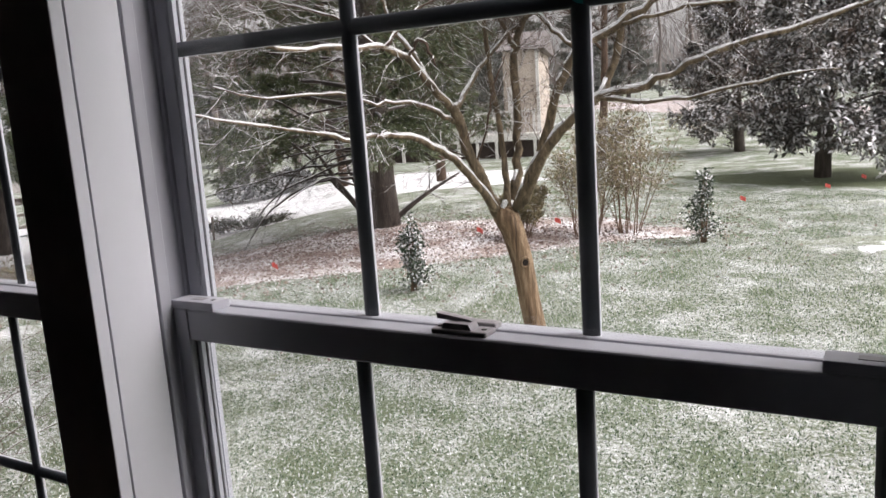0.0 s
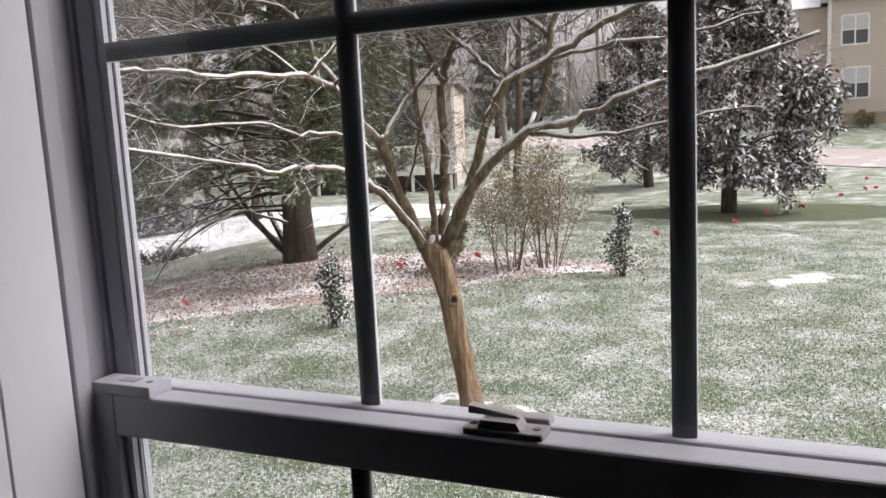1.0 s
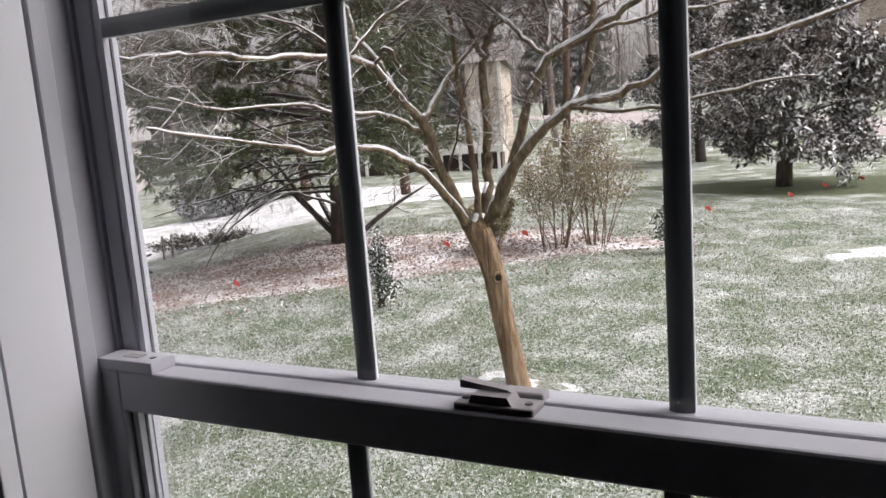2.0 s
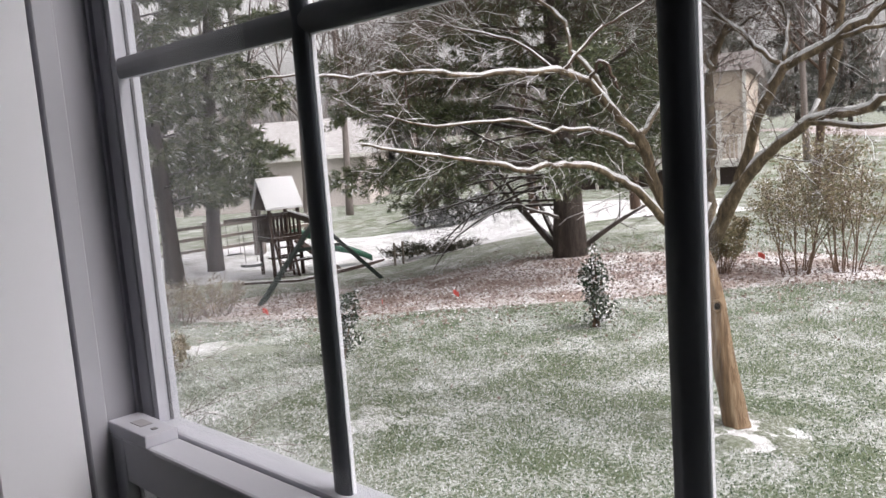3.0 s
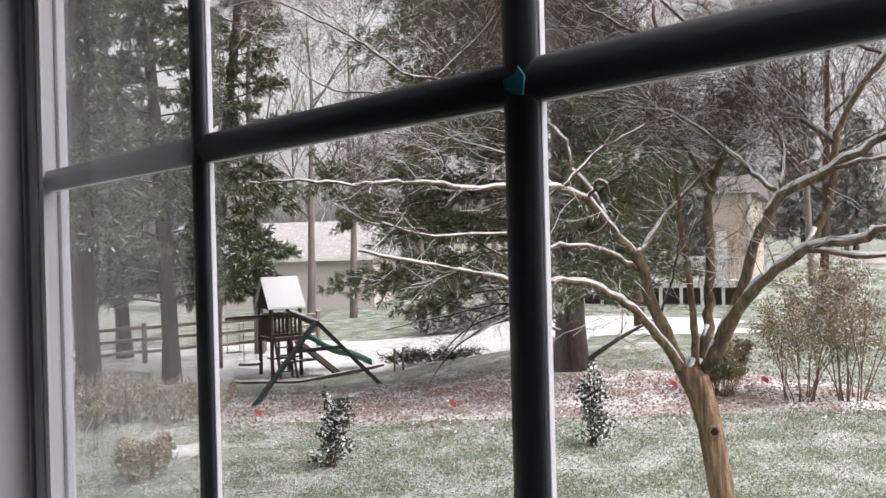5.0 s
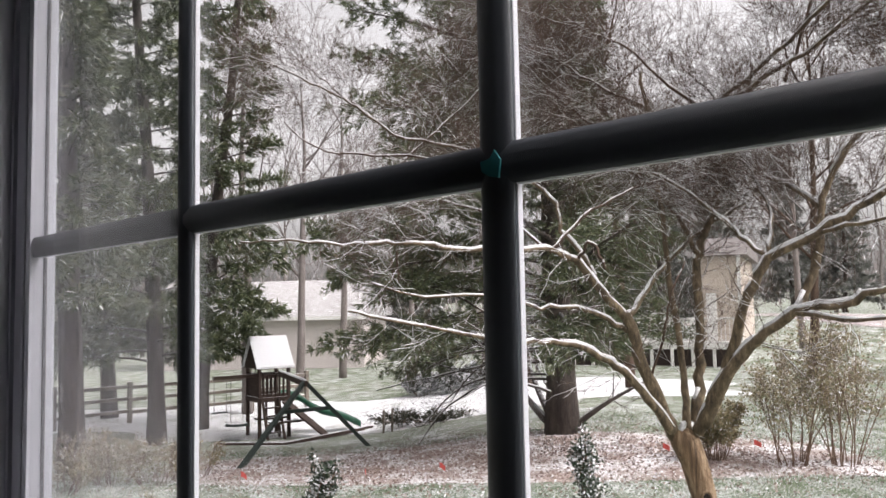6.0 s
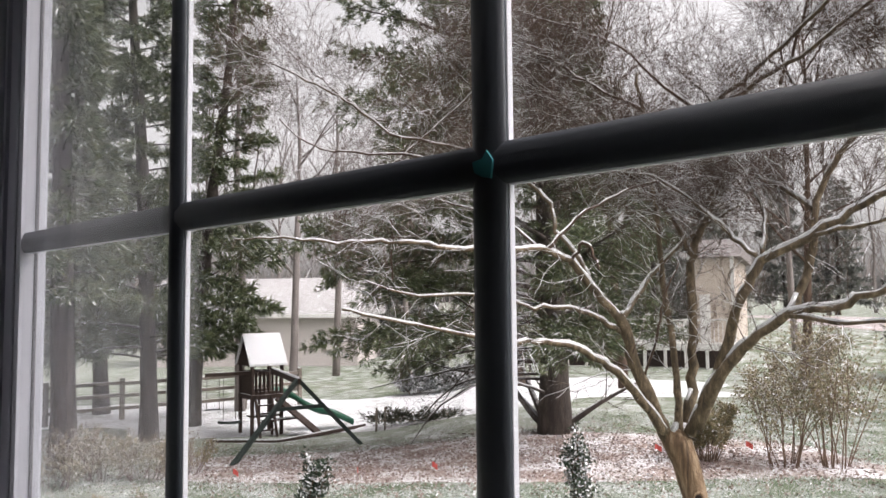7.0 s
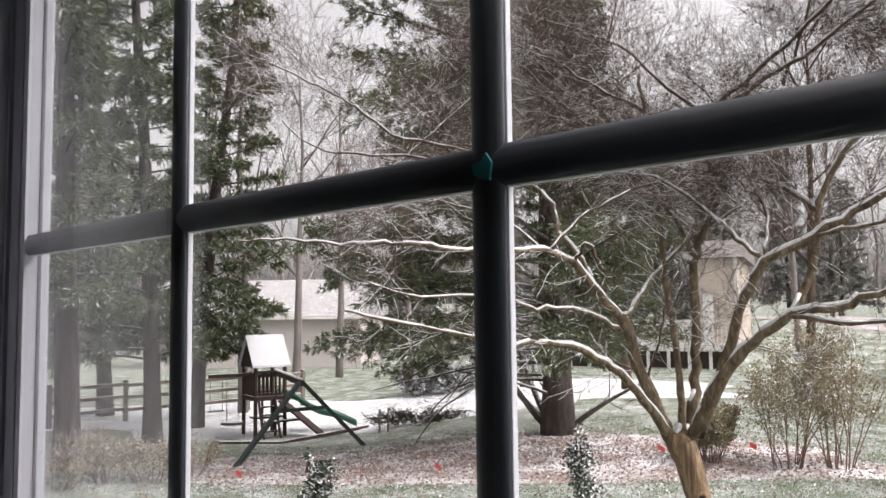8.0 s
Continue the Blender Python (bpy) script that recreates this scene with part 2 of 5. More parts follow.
def sash(win, name, xa, xb, y0, y1, za, zb, rows, stile, rail_b, rail_t, glass_y):
    """One sash: stiles, rails, double glazing with bars between the panes."""
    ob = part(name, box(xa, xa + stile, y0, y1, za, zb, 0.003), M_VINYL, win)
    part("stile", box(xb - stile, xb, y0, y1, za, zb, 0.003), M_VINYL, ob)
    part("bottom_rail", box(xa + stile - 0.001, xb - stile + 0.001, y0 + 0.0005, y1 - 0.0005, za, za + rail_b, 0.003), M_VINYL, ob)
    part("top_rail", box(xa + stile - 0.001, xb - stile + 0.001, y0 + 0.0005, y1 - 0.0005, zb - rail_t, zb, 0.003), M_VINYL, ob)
    ga, gb, gz, gt = xa + stile - 0.012, xb - stile + 0.012, za + rail_b - 0.012, zb - rail_t + 0.012
    # sloping glazing beads inside and out
    for sgn, edge in ((1, xa + stile), (-1, xb - stile)):
        part("glazing_bead", prism([(edge - sgn * 0.001, glass_y - 0.008), (edge + sgn * 0.004, glass_y - 0.009), (edge + sgn * 0.009, glass_y - 0.0075), (edge - sgn * 0.001, glass_y - 0.0075)], za + rail_b, zb - rail_t, "z"), M_VINYL, ob)
        part("gasket", box(min(edge, edge + sgn * 0.0015), max(edge, edge + sgn * 0.0015), glass_y + 0.008, glass_y + 0.011, za + rail_b, zb - rail_t), M_GASKET, ob)
        part("spacer", box(min(edge - sgn * 0.009, edge - sgn * 0.003), max(edge - sgn * 0.009, edge - sgn * 0.003), glass_y - 0.0055, glass_y + 0.0055, za + rail_b, zb - rail_t), M_SPACER, ob)
    for gy, label in ((glass_y - 0.0075, ""), (glass_y + 0.0075, "")):
        p = part("pane", box(ga, gb, gy - 0.0014, gy + 0.0014, gz, gt), M_GLASS, ob, "clear window glass")
        p.visible_shadow = False
    w, t = 0.0095, 0.0042
    shape = [(-w, -0.0012), (-w * 0.72, -t * 0.62), (-w * 0.3, -t), (w * 0.3, -t), (w * 0.72, -t * 0.62), (w, -0.0012), (w, 0.0012), (w * 0.72, t * 0.62), (w * 0.3, t), (-w * 0.3, t), (-w * 0.72, t * 0.62), (-w, 0.0012)]
    bars = []
    for x in (0.287, 0.574):
        bars.append(part("grille_bar", prism([(x + PX + p, glass_y + q) for p, q in shape], gz, gt, "z"), M_BARSHADE, ob, "grille bar with its room-side shade painted dark", True))
        # White strip behind each bar imitates daylight caught on its edge.
        part("bar_lit_rim", box(x + PX - w - 0.0006, x + PX + w + 0.0006, glass_y + 0.0014, glass_y + 0.0052, gz, gt, 0.0006), M_TRIM, bars[-1], "white strip standing in for the lit edge of the bar")
    for z in rows:
        bars.append(part("grille_bar", prism([(glass_y + q * 0.98, z + p) for p, q in shape], ga, gb, "x"), M_BARSHADE, ob, "grille bar with its room-side shade painted dark", True))
        part("bar_lit_rim", box(ga, gb, glass_y + 0.0016, glass_y + 0.0050, z - w - 0.0005, z + w + 0.0005, 0.0006), M_TRIM, bars[-1], "white strip standing in for the lit edge of the bar")
    return ob


PX = 0.0


def window(number):
    """A double-hung window with its frame, seen from the room."""
    label = "white vinyl double-hung window with grilles between the panes"
    win = tagged(thing("window_%d" % number, label, "window"), kind="structure")
    jl, jr = X0 + 0.005, X1 - 0.005
    o = PX
    sash(win, "upper_sash", X0 + o + 0.002, X1 + o - 0.002, -0.010, 0.020, ZR - 0.035, ZH - 0.02, [2.55], 0.024, 0.036, 0.04, 0.0)
    low = sash(win, "lower_sash", X0 + o + 0.005, X1 + o - 0.005, -0.046, -0.012, ZS + 0.02, ZR, [1.87], 0.027, 0.05, 0.045, -0.027)
    # tilt latches on the ends of the meeting rail
    for a, b in ((X0 + o + 0.005, 0.058 + o), (0.803 + o, X1 + o - 0.005)):
        t = part("tilt_latch", box(a, b, -0.0465, -0.014, ZR, ZR + 0.012, 0.0012), M_VINYL, low, "white plastic tilt latch")
        s = (a + b) / 2
        part("latch_slot", box(s - 0.012, s + 0.010, -0.036, -0.024, ZR + 0.0115, ZR + 0.0126), M_LATCH, t)
        part("latch_hole", box(b - 0.016, b - 0.011, -0.033, -0.028, ZR + 0.0115, ZR + 0.0127), M_SCREW, t)
    if number == 1:
        lock_parts(win)
    # frame: side tracks with lips, head and sill
    for sgn, xt, xj in ((1, X0 + o, jl + o), (-1, X1 + o, jr + o)):
        k = [(xj - sgn * 0.03, -0.067), (xj, -0.067), (xj + sgn * 0.0015, -0.0655), (xj + sgn * 0.0015, -0.048), (xj, -0.0465), (xt - sgn * 0.006, -0.0465), (xt - sgn * 0.006, -0.012), (xt, -0.012), (xt, -0.0105),
             (xt - sgn * 0.004, -0.0105), (xt - sgn * 0.004, 0.021), (xt - sgn * 0.002, 0.021), (xt - sgn * 0.002, 0.029), (xt - sgn * 0.03, 0.031), (xt - sgn * 0.03, 0.036), (xj - sgn * 0.085, 0.036), (xj - sgn * 0.085, 0.033), (xj - sgn * 0.03, 0.033)]
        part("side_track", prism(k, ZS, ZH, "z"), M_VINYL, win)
        # wooden extension jamb with a fine joint to the casing
        part("extension_jamb", box(min(xj, xj - sgn * 0.019), max(xj, xj - sgn * 0.019), YIN + 0.002, -0.0705, ZS, ZH, 0.0008), M_TRIM, win, "white painted wooden jamb")
        if (sgn == 1) == (number == 2):
            part("casing", box(min(xj - sgn * 0.0008, xj - sgn * 0.078), max(xj - sgn * 0.0008, xj - sgn * 0.078), YIN - 0.019, YIN, ZS - 0.06, ZH + 0.07, 0.0015), M_TRIM, win, "white painted side casing in shade")
        elif number == 1:
            part("mullion_casing", box(jr + PITCH + 0.001, jl - 0.001, YIN - 0.019, YIN, ZS - 0.06, ZH + 0.07, 0.0015), M_TRIM, win, "white painted board between two windows in shade")
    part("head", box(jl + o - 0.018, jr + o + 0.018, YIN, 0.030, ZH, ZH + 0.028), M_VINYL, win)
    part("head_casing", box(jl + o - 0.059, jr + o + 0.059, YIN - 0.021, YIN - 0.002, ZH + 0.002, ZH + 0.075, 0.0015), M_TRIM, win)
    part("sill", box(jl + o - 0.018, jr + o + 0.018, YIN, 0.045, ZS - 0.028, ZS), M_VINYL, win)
    part("stool", box(jl + o - 0.055, jr + o + 0.055, YIN - 0.05, YIN - 0.0195, ZS - 0.03, ZS + 0.001, 0.004), M_TRIM, win)
    return win


room()
window(1)
PX = PITCH
window(2)
PX = 0.0
# scrap of green film on the crossing of two bars
tagged(part("sticker", prism([(0.5690, 2.5465), (0.5735, 2.5440), (0.5788, 2.5428), (0.5800, 2.5510), (0.5765, 2.5558), (0.5738, 2.5522), (0.5680, 2.5512)], -0.0056, -0.0044, "y"), M_TAPE), "torn scrap of green film stuck on a grille bar", "sticker")


# ---------------------------------------------------------------- ground
def polar(az, r):
    """Plan place at a compass angle (0 straight out of the window, minus to its left) and distance from the window."""
    return EYE.x + r * math.sin(radians(az)), EYE.y + r * math.cos(radians(az))


def ease(a, b, x):
    t = np.clip((np.asarray(x, float) - a) / (b - a), 0, 1)
    return t * t * (3 - 2 * t)


def height(x, y):
    x, y = np.asarray(x, float), np.asarray(y, float)
    dx, dy = x - EYE.x, y - EYE.y
    r, az = np.hypot(dx, dy), np.degrees(np.arctan2(dx, dy))
    left = 1 - ease(-52, -34, az)
    right = ease(-34, -22, az)
    z = -0.76 * left * ease(9, 22, r) + right * 0.1 * np.clip(r - 33, 0, 17)
    z = z + 0.05 * np.sin(x * 0.31 + 1) * np.sin(y * 0.27) * ease(4, 10, r)
    return z + 6.0 * ease(120, 500, r)


def g(x, y):
    return float(height(x, y))


def spot(az, r, dz=0.0):
    x, y = polar(az, r)
    return Vector((x, y, g(x, y) + dz))


def ground_material():
    m, n, l, b = mat("snow_dusted_lawn", 0.95)
    pos = n.new("ShaderNodeNewGeometry").outputs["Position"]
    fine = noise_node(n, l, 26, 8, 0.75, "World")
    mid = noise_node(n, l, 1.3, 6, 0.65, "World")
    big = noise_node(n, l, 0.16, 4, 0.6, "World")
    grass = ramp(n, l, fine, [(0.3, (0.05, 0.085, 0.05)), (0.5, (0.085, 0.135, 0.075)), (0.7, (0.15, 0.19, 0.11))])
    grass = mix(n, l, calc(n, l, "MULTIPLY", big, 0.7), grass, (0.16, 0.15, 0.09))
    k = calc(n, l, "ADD", calc(n, l, "MULTIPLY", fine, 0.6), calc(n, l, "MULTIPLY", mid, 0.4))
    snow = ramp(n, l, k, [(0.475, (0, 0, 0)), (0.63, (1, 1, 1))])
    c = mix(n, l, calc(n, l, "MULTIPLY", snow, 0.85), grass, SNOW)
    l.new(c, b.inputs["Base Color"])
    bumped(n, l, b, fine, 0.6, 0.03)
    return m


def patch_material(name, a, b_, c_, snow, scale=18):
    m, n, l, b = mat(name, 0.95)
    fine = noise_node(n, l, scale, 8, 0.75, "World")
    mid = noise_node(n, l, 0.9, 5, 0.65, "World")
    c = ramp(n, l, fine, [(0.3, a), (0.5, b_), (0.7, c_)])
    k = calc(n, l, "ADD", calc(n, l, "MULTIPLY", fine, 0.5), calc(n, l, "MULTIPLY", mid, 0.5))
    s = ramp(n, l, k, [(0.62 - 0.25 * snow, (0, 0, 0)), (0.72 - 0.25 * snow, (1, 1, 1))])
    c = mix(n, l, calc(n, l, "MULTIPLY", s, 0.9), c, SNOW)
    l.new(c, b.inputs["Base Color"])
    bumped(n, l, b, fine, 0.8, 0.04)
    return m


M_LAWN = ground_material()
M_MULCH = patch_material("leaf_mulch", (0.21, 0.15, 0.13), (0.33, 0.255, 0.225), (0.50, 0.42, 0.39), 0.62)
M_SNOWY = patch_material("thin_snow", (0.10, 0.13, 0.08), (0.22, 0.25, 0.18), (0.7, 0.71, 0.73), 0.5, 40)
M_ROAD = patch_material("wet_road", (0.27, 0.23, 0.225), (0.38, 0.33, 0.32), (0.50, 0.45, 0.44), 0.35, 6)
M_SNOWFIELD = patch_material("snow_sheet", (0.16, 0.18, 0.13), (0.42, 0.43, 0.41), (0.80, 0.81, 0.84), 0.86, 9)


def build_ground():
    rs = np.concatenate([np.linspace(0.0, 60, 121), np.geomspace(62, 1500, 40)])
    az = np.radians(np.linspace(-180, 180, 241)[:-1])
    R, A = np.meshgrid(rs, az, indexing="ij")
    x, y = EYE.x + R * np.sin(A), 1.0 + R * np.cos(A)
    z = height(x, y)
    house = (y < 0.6) & (y > -8) & (np.abs(x - 0.2) < 3.4)
    z = np.where(house, np.minimum(z, 0.0), z)
    v = np.stack([x, y, z], -1).reshape(-1, 3)
    nr, na = R.shape
    f = [(i * na + j, i * na + (j + 1) % na, (i + 1) * na + (j + 1) % na, (i + 1) * na + j) for i in range(1, nr - 1) for j in range(na)]
    f += [(na + (j + 1) % na, na + j, 0) for j in range(na)]
    me = bpy.data.meshes.new("ground")
    me.from_pydata(v.tolist(), [], [q[::-1] for q in f])
    me.shade_smooth()
    tagged(mesh_ob("ground", me, M_LAWN), "green lawn thinly dusted with fresh snow", "lawn", kind="structure")


def blob_patch(name, centre, ax, ay, turn, material, label, category, kind="structure", lift=0.012, seed=0, rough=0.25, n=72, rings=10):
    """A sheet with an uneven outline that lies on the ground and fades into it."""
    rng = np.random.default_rng(seed)
    ph = rng.uniform(0, 6.28, 6)
    v, f = [], []
    for i in range(rings + 1):
        for j in range(n):
            a = 2 * math.pi * j / n
            k = 1 + rough * sum(math.sin((q + 2) * a + ph[q]) / (q + 1.5) for q in range(6))
            s = i / rings * k
            px, py = ax * s * math.cos(a), ay * s * math.sin(a)
            x = centre[0] + px * math.cos(turn) - py * math.sin(turn)
            y = centre[1] + px * math.sin(turn) + py * math.cos(turn)
            v.append((x, y, g(x, y) + lift * (1 - (i / rings) ** 4 * 1.6)))
    for i in range(rings):
        for j in range(n):
            a, b = i * n + j, i * n + (j + 1) % n
            f.append((a, b, b + n, a + n))
    me = bpy.data.meshes.new(name)
    me.from_pydata(v, [], [q[::-1] for q in f])
    me.shade_smooth()
    return tagged(mesh_ob(name, me, material), label, category, kind=kind)


BEDS = [(polar(-42, 14.5), 6.6, 3.0, radians(30)), (polar(-23.2, 13.9), 2.7, 1.0, radians(12))]


def in_beds(x, y):
    """Whether places lie inside a mulch bed."""
    hit = np.zeros(len(x), bool)
    for (cx, cy), ax, ay, turn in BEDS:
        dx, dy = x - cx, y - cy
        p, q = dx * math.cos(turn) + dy * math.sin(turn), -dx * math.sin(turn) + dy * math.cos(turn)
        hit |= (p / ax) ** 2 + (q / ay) ** 2 < 0.62 + 0.25 * np.sin(x * 1.3 + y * 2.1) * np.sin(x * 2.7 - y * 1.1)
    return hit


def lawn_blades():
    """Short blades, some of them white with snow, near the house."""
    rng = np.random.default_rng(5)
    n = 480000
    r = 2.2 + 17.0 * rng.uniform(0, 1, n) ** 0.8
    az = np.radians(rng.uniform(-80, 24, n))
    x, y = EYE.x + r * np.sin(az), EYE.y + r * np.cos(az)
    keep = (y > 0.4) & ~in_beds(x, y)
    x, y, r = x[keep], y[keep], r[keep]
    z = height(x, y) - 0.004
    pos = np.stack([x, y, z], 1)
    up = np.tile((0.0, 0.0, 1.0), (len(x), 1))
    me = leaf_mesh("grass", pos, up, 0.027, 0.0085, rng, 0.9)
    tagged(mesh_ob("grass", me, leafy("grass_blades", [(0.045, 0.085, 0.045), (0.075, 0.135, 0.075), (0.11, 0.175, 0.10), (0.22, 0.25, 0.17)], 0.385, -1.0, -0.9, 0.7, 1.1, 1.1)),
           "short green grass blades with snow on them", "grass", kind="stuff")


build_ground()


def snow_cluster(centre, wide, deep, n, label, seed):
    """Several ragged scraps of snow lying close together, as one sheet."""
    rng = np.random.default_rng(seed)
    v, f = [], []
    for k in range(n):
        cx, cy = centre[0] + rng.normal(0, wide * 0.45), centre[1] + rng.normal(0, deep * 0.45)
        s = rng.uniform(0.1, 0.42) * min(wide, deep)
        ph, m, base = rng.uniform(0, 6.28, 7), 40, len(v)
        v.append((cx, cy, g(cx, cy) + 0.032))
        for ring in (0.5, 1.0):
            for j in range(m):
                a = 2 * math.pi * j / m
                r = s * ring * (1 + 0.45 * ring * sum(math.sin((q + 2) * a + ph[q]) / (1 + 0.45 * q) for q in range(7)) * 0.45)
                x, y = cx + r * 1.35 * math.cos(a), cy + r * math.sin(a)
                v.append((x, y, g(x, y) + (0.028 if ring < 1 else -0.004)))
        for j in range(m):
            a, b = base + 1 + j, base + 1 + (j + 1) % m
            f += [(base, a, b), (a, a + m, b + m, b)]
    me = bpy.data.meshes.new("snow_patch")
    me.from_pydata(v, [], f)
    me.shade_smooth()
    tagged(mesh_ob("snow_patch", me, M_SNOWY), label, "snow", "thin snow patches", "stuff")


def leaf_litter():
    """Fallen leaves and bits of bark over the mulch beds and round their edges."""
    rng = np.random.default_rng(14)
    pos = []
    for (cx, cy), ax, ay, turn in BEDS:
        n = int(2000 * ax * ay / 3)
        p, q = rng.normal(0, 0.55, n) * ax, rng.normal(0, 0.6, n) * ay
        pos.append(np.stack([cx + p * math.cos(turn) - q * math.sin(turn), cy + p * math.sin(turn) + q * math.cos(turn)], 1))
    xy = np.concatenate(pos)
    z = height(xy[:, 0], xy[:, 1]) + 0.016
    d = np.stack([rng.normal(0, 1, len(z)), rng.normal(0, 1, len(z)), rng.uniform(0, 0.5, len(z))], 1)
    me = leaf_mesh("leaf_litter", np.stack([xy[:, 0], xy[:, 1], z], 1), d, 0.05, 0.034, rng, 0.1)
    tagged(mesh_ob("leaf_litter", me, leafy("fallen_leaves", [(0.17, 0.12, 0.10), (0.26, 0.19, 0.165), (0.35, 0.275, 0.25), (0.45, 0.39, 0.37)], 0.12, -1.0, -0.9, 0.8, 0.8)), "pinkish brown fallen leaves flecked with snow", "leaves", kind="stuff")


# ---------------------------------------------------------------- trees
def wander(rng, start, way, length, steps, jitter, lift):
    """A bending line from start; lift bends it up (or down) on its way."""
    p, d = Vector(start), Vector(way).normalized()
    pts = [p.copy()]
    for i in range(steps):
        d = (d + Vector(rng.normal(0, jitter, 3)) + Vector((0, 0, lift))).normalized()
        p = p + d * (length / steps)
        pts.append(p.copy())
    return pts


def along(pts, t):
    k = t * (len(pts) - 1)
    i = min(int(k), len(pts) - 2)
    return pts[i].lerp(pts[i + 1], k - i), (pts[i + 1] - pts[i]).normalized()


def snow_line(tb, rng, pts, radii, sides=5):
    """Broken lines of snow along the upper side of a branch, where it is not too steep."""
    run, rad = [], []
    for i in range(len(pts) - 1):
        d = (pts[i + 1] - pts[i]).normalized()
        up = Vector((0, 0, 1)) - d * d.z
        if abs(d.z) < 0.86 and rng.uniform() > 0.13:
            up.normalize()
            if not run:
                run, rad = [pts[i] + up * (radii[i] * 0.9)], [radii[i] * 0.3]
            run.append(pts[i + 1] + up * (radii[i + 1] * 0.9))
            rad.append(min(0.02, 0.0015 + radii[i + 1] * rng.uniform(0.36, 0.62)))
        elif len(run) > 1:
            tb.add(run, rad, sides)
            run, rad = [], []
        else:
            run, rad = [], []
    if len(run) > 1:
        tb.add(run, rad, sides)


def twigs(tb, rng, pts, r0, depth, count, spread, length, lift=0.02, tips=None, first=0.25, jitter=0.16, shrink=0.6, sides=4, snow=None, thin=0.0022):
    for _ in range(count):
        t = rng.uniform(first, 1.0)
        p, d = along(pts, t)
        side = d.orthogonal()
        side.rotate(Matrix.Rotation(rng.uniform(0, 6.283), 3, d))
        way = d * (1 - spread) + side.normalized() * spread
        ln = length * rng.uniform(0.55, 1.25) * (1.15 - 0.5 * t)
        steps = 5 if depth > 0 else 4
        q = wander(rng, p, way, ln, steps, jitter, lift)
        r = r0 * (1.1 - 0.6 * t) * 0.55
        tb.add(q, [max(thin, r * (1 - 0.75 * i / steps)) for i in range(steps + 1)], sides if depth > 0 else 3)
        if snow is not None and (depth > 1 or (depth == 1 and rng.uniform() < 0.6)):
            snow_line(snow, rng, q, [max(thin, r * 0.8 * (1 - 0.75 * i / steps)) for i in range(steps + 1)], 3)
        if tips is not None:
            tips.append((q[-1], (q[-1] - q[-2]).normalized()))
        if depth > 0:
            twigs(tb, rng, q, r * 0.8, depth - 1, max(2, int(count * shrink)), spread, length * 0.55, lift, tips, 0.3, jitter, shrink, 3, snow, thin)


M_MYRTLE = bark("peeling_tan_bark", (0.055, 0.034, 0.021), (0.21, 0.135, 0.078), (0.44, 0.33, 0.22), 26, 0.0, 0.35, 0.75, (1.0, 1.0, 0.10), 0.02)
M_LIMB = bark("grey_tan_limb_bark", (0.036, 0.027, 0.018), (0.135, 0.10, 0.062), (0.34, 0.26, 0.17), 26, 0.6, 0.4, 0.8, (1, 1, 0.35), 0.02)
M_FINETWIG = bark("dark_fine_twigs", (0.05, 0.031, 0.022), (0.105, 0.066, 0.047), (0.165, 0.11, 0.08), 12, 0.2, 0.6, 0.95)
M_TWIG = bark("grey_brown_twigs", (0.055, 0.036, 0.027), (0.115, 0.077, 0.058), (0.18, 0.128, 0.10), 12, 0.5, 0.45, 0.85)
M_BOUGHSNOW = patch_material("branch_snow", (0.86, 0.87, 0.89), (0.90, 0.91, 0.93), (0.92, 0.93, 0.95), 0.0, 30)
M_PINEBARK = bark("dark_pine_bark", (0.035, 0.028, 0.025), (0.07, 0.056, 0.048), (0.14, 0.115, 0.10), 9, 0.35, 0.45, 0.9, (1, 1, 0.3), 0.08)
M_NEEDLE = leafy("pine_needles", [(0.038, 0.058, 0.028), (0.078, 0.108, 0.048), (0.125, 0.15, 0.07), (0.20, 0.20, 0.11)], 0.12, 0.0, 0.6)
# Second needle set, greyed in colour to show haze over distance.
M_HAZENEEDLE = leafy("haze_greyed_needles", [(0.13, 0.14, 0.125), (0.18, 0.19, 0.17), (0.24, 0.245, 0.225)], 0.2, 0.0, 0.6)
# Bark of the far trees is paled in its colour to imitate snow haze.
M_HAZEWOOD = bark("haze_paled_wood", (0.15, 0.125, 0.12), (0.22, 0.19, 0.18), (0.29, 0.26, 0.25), 6, 0.4)


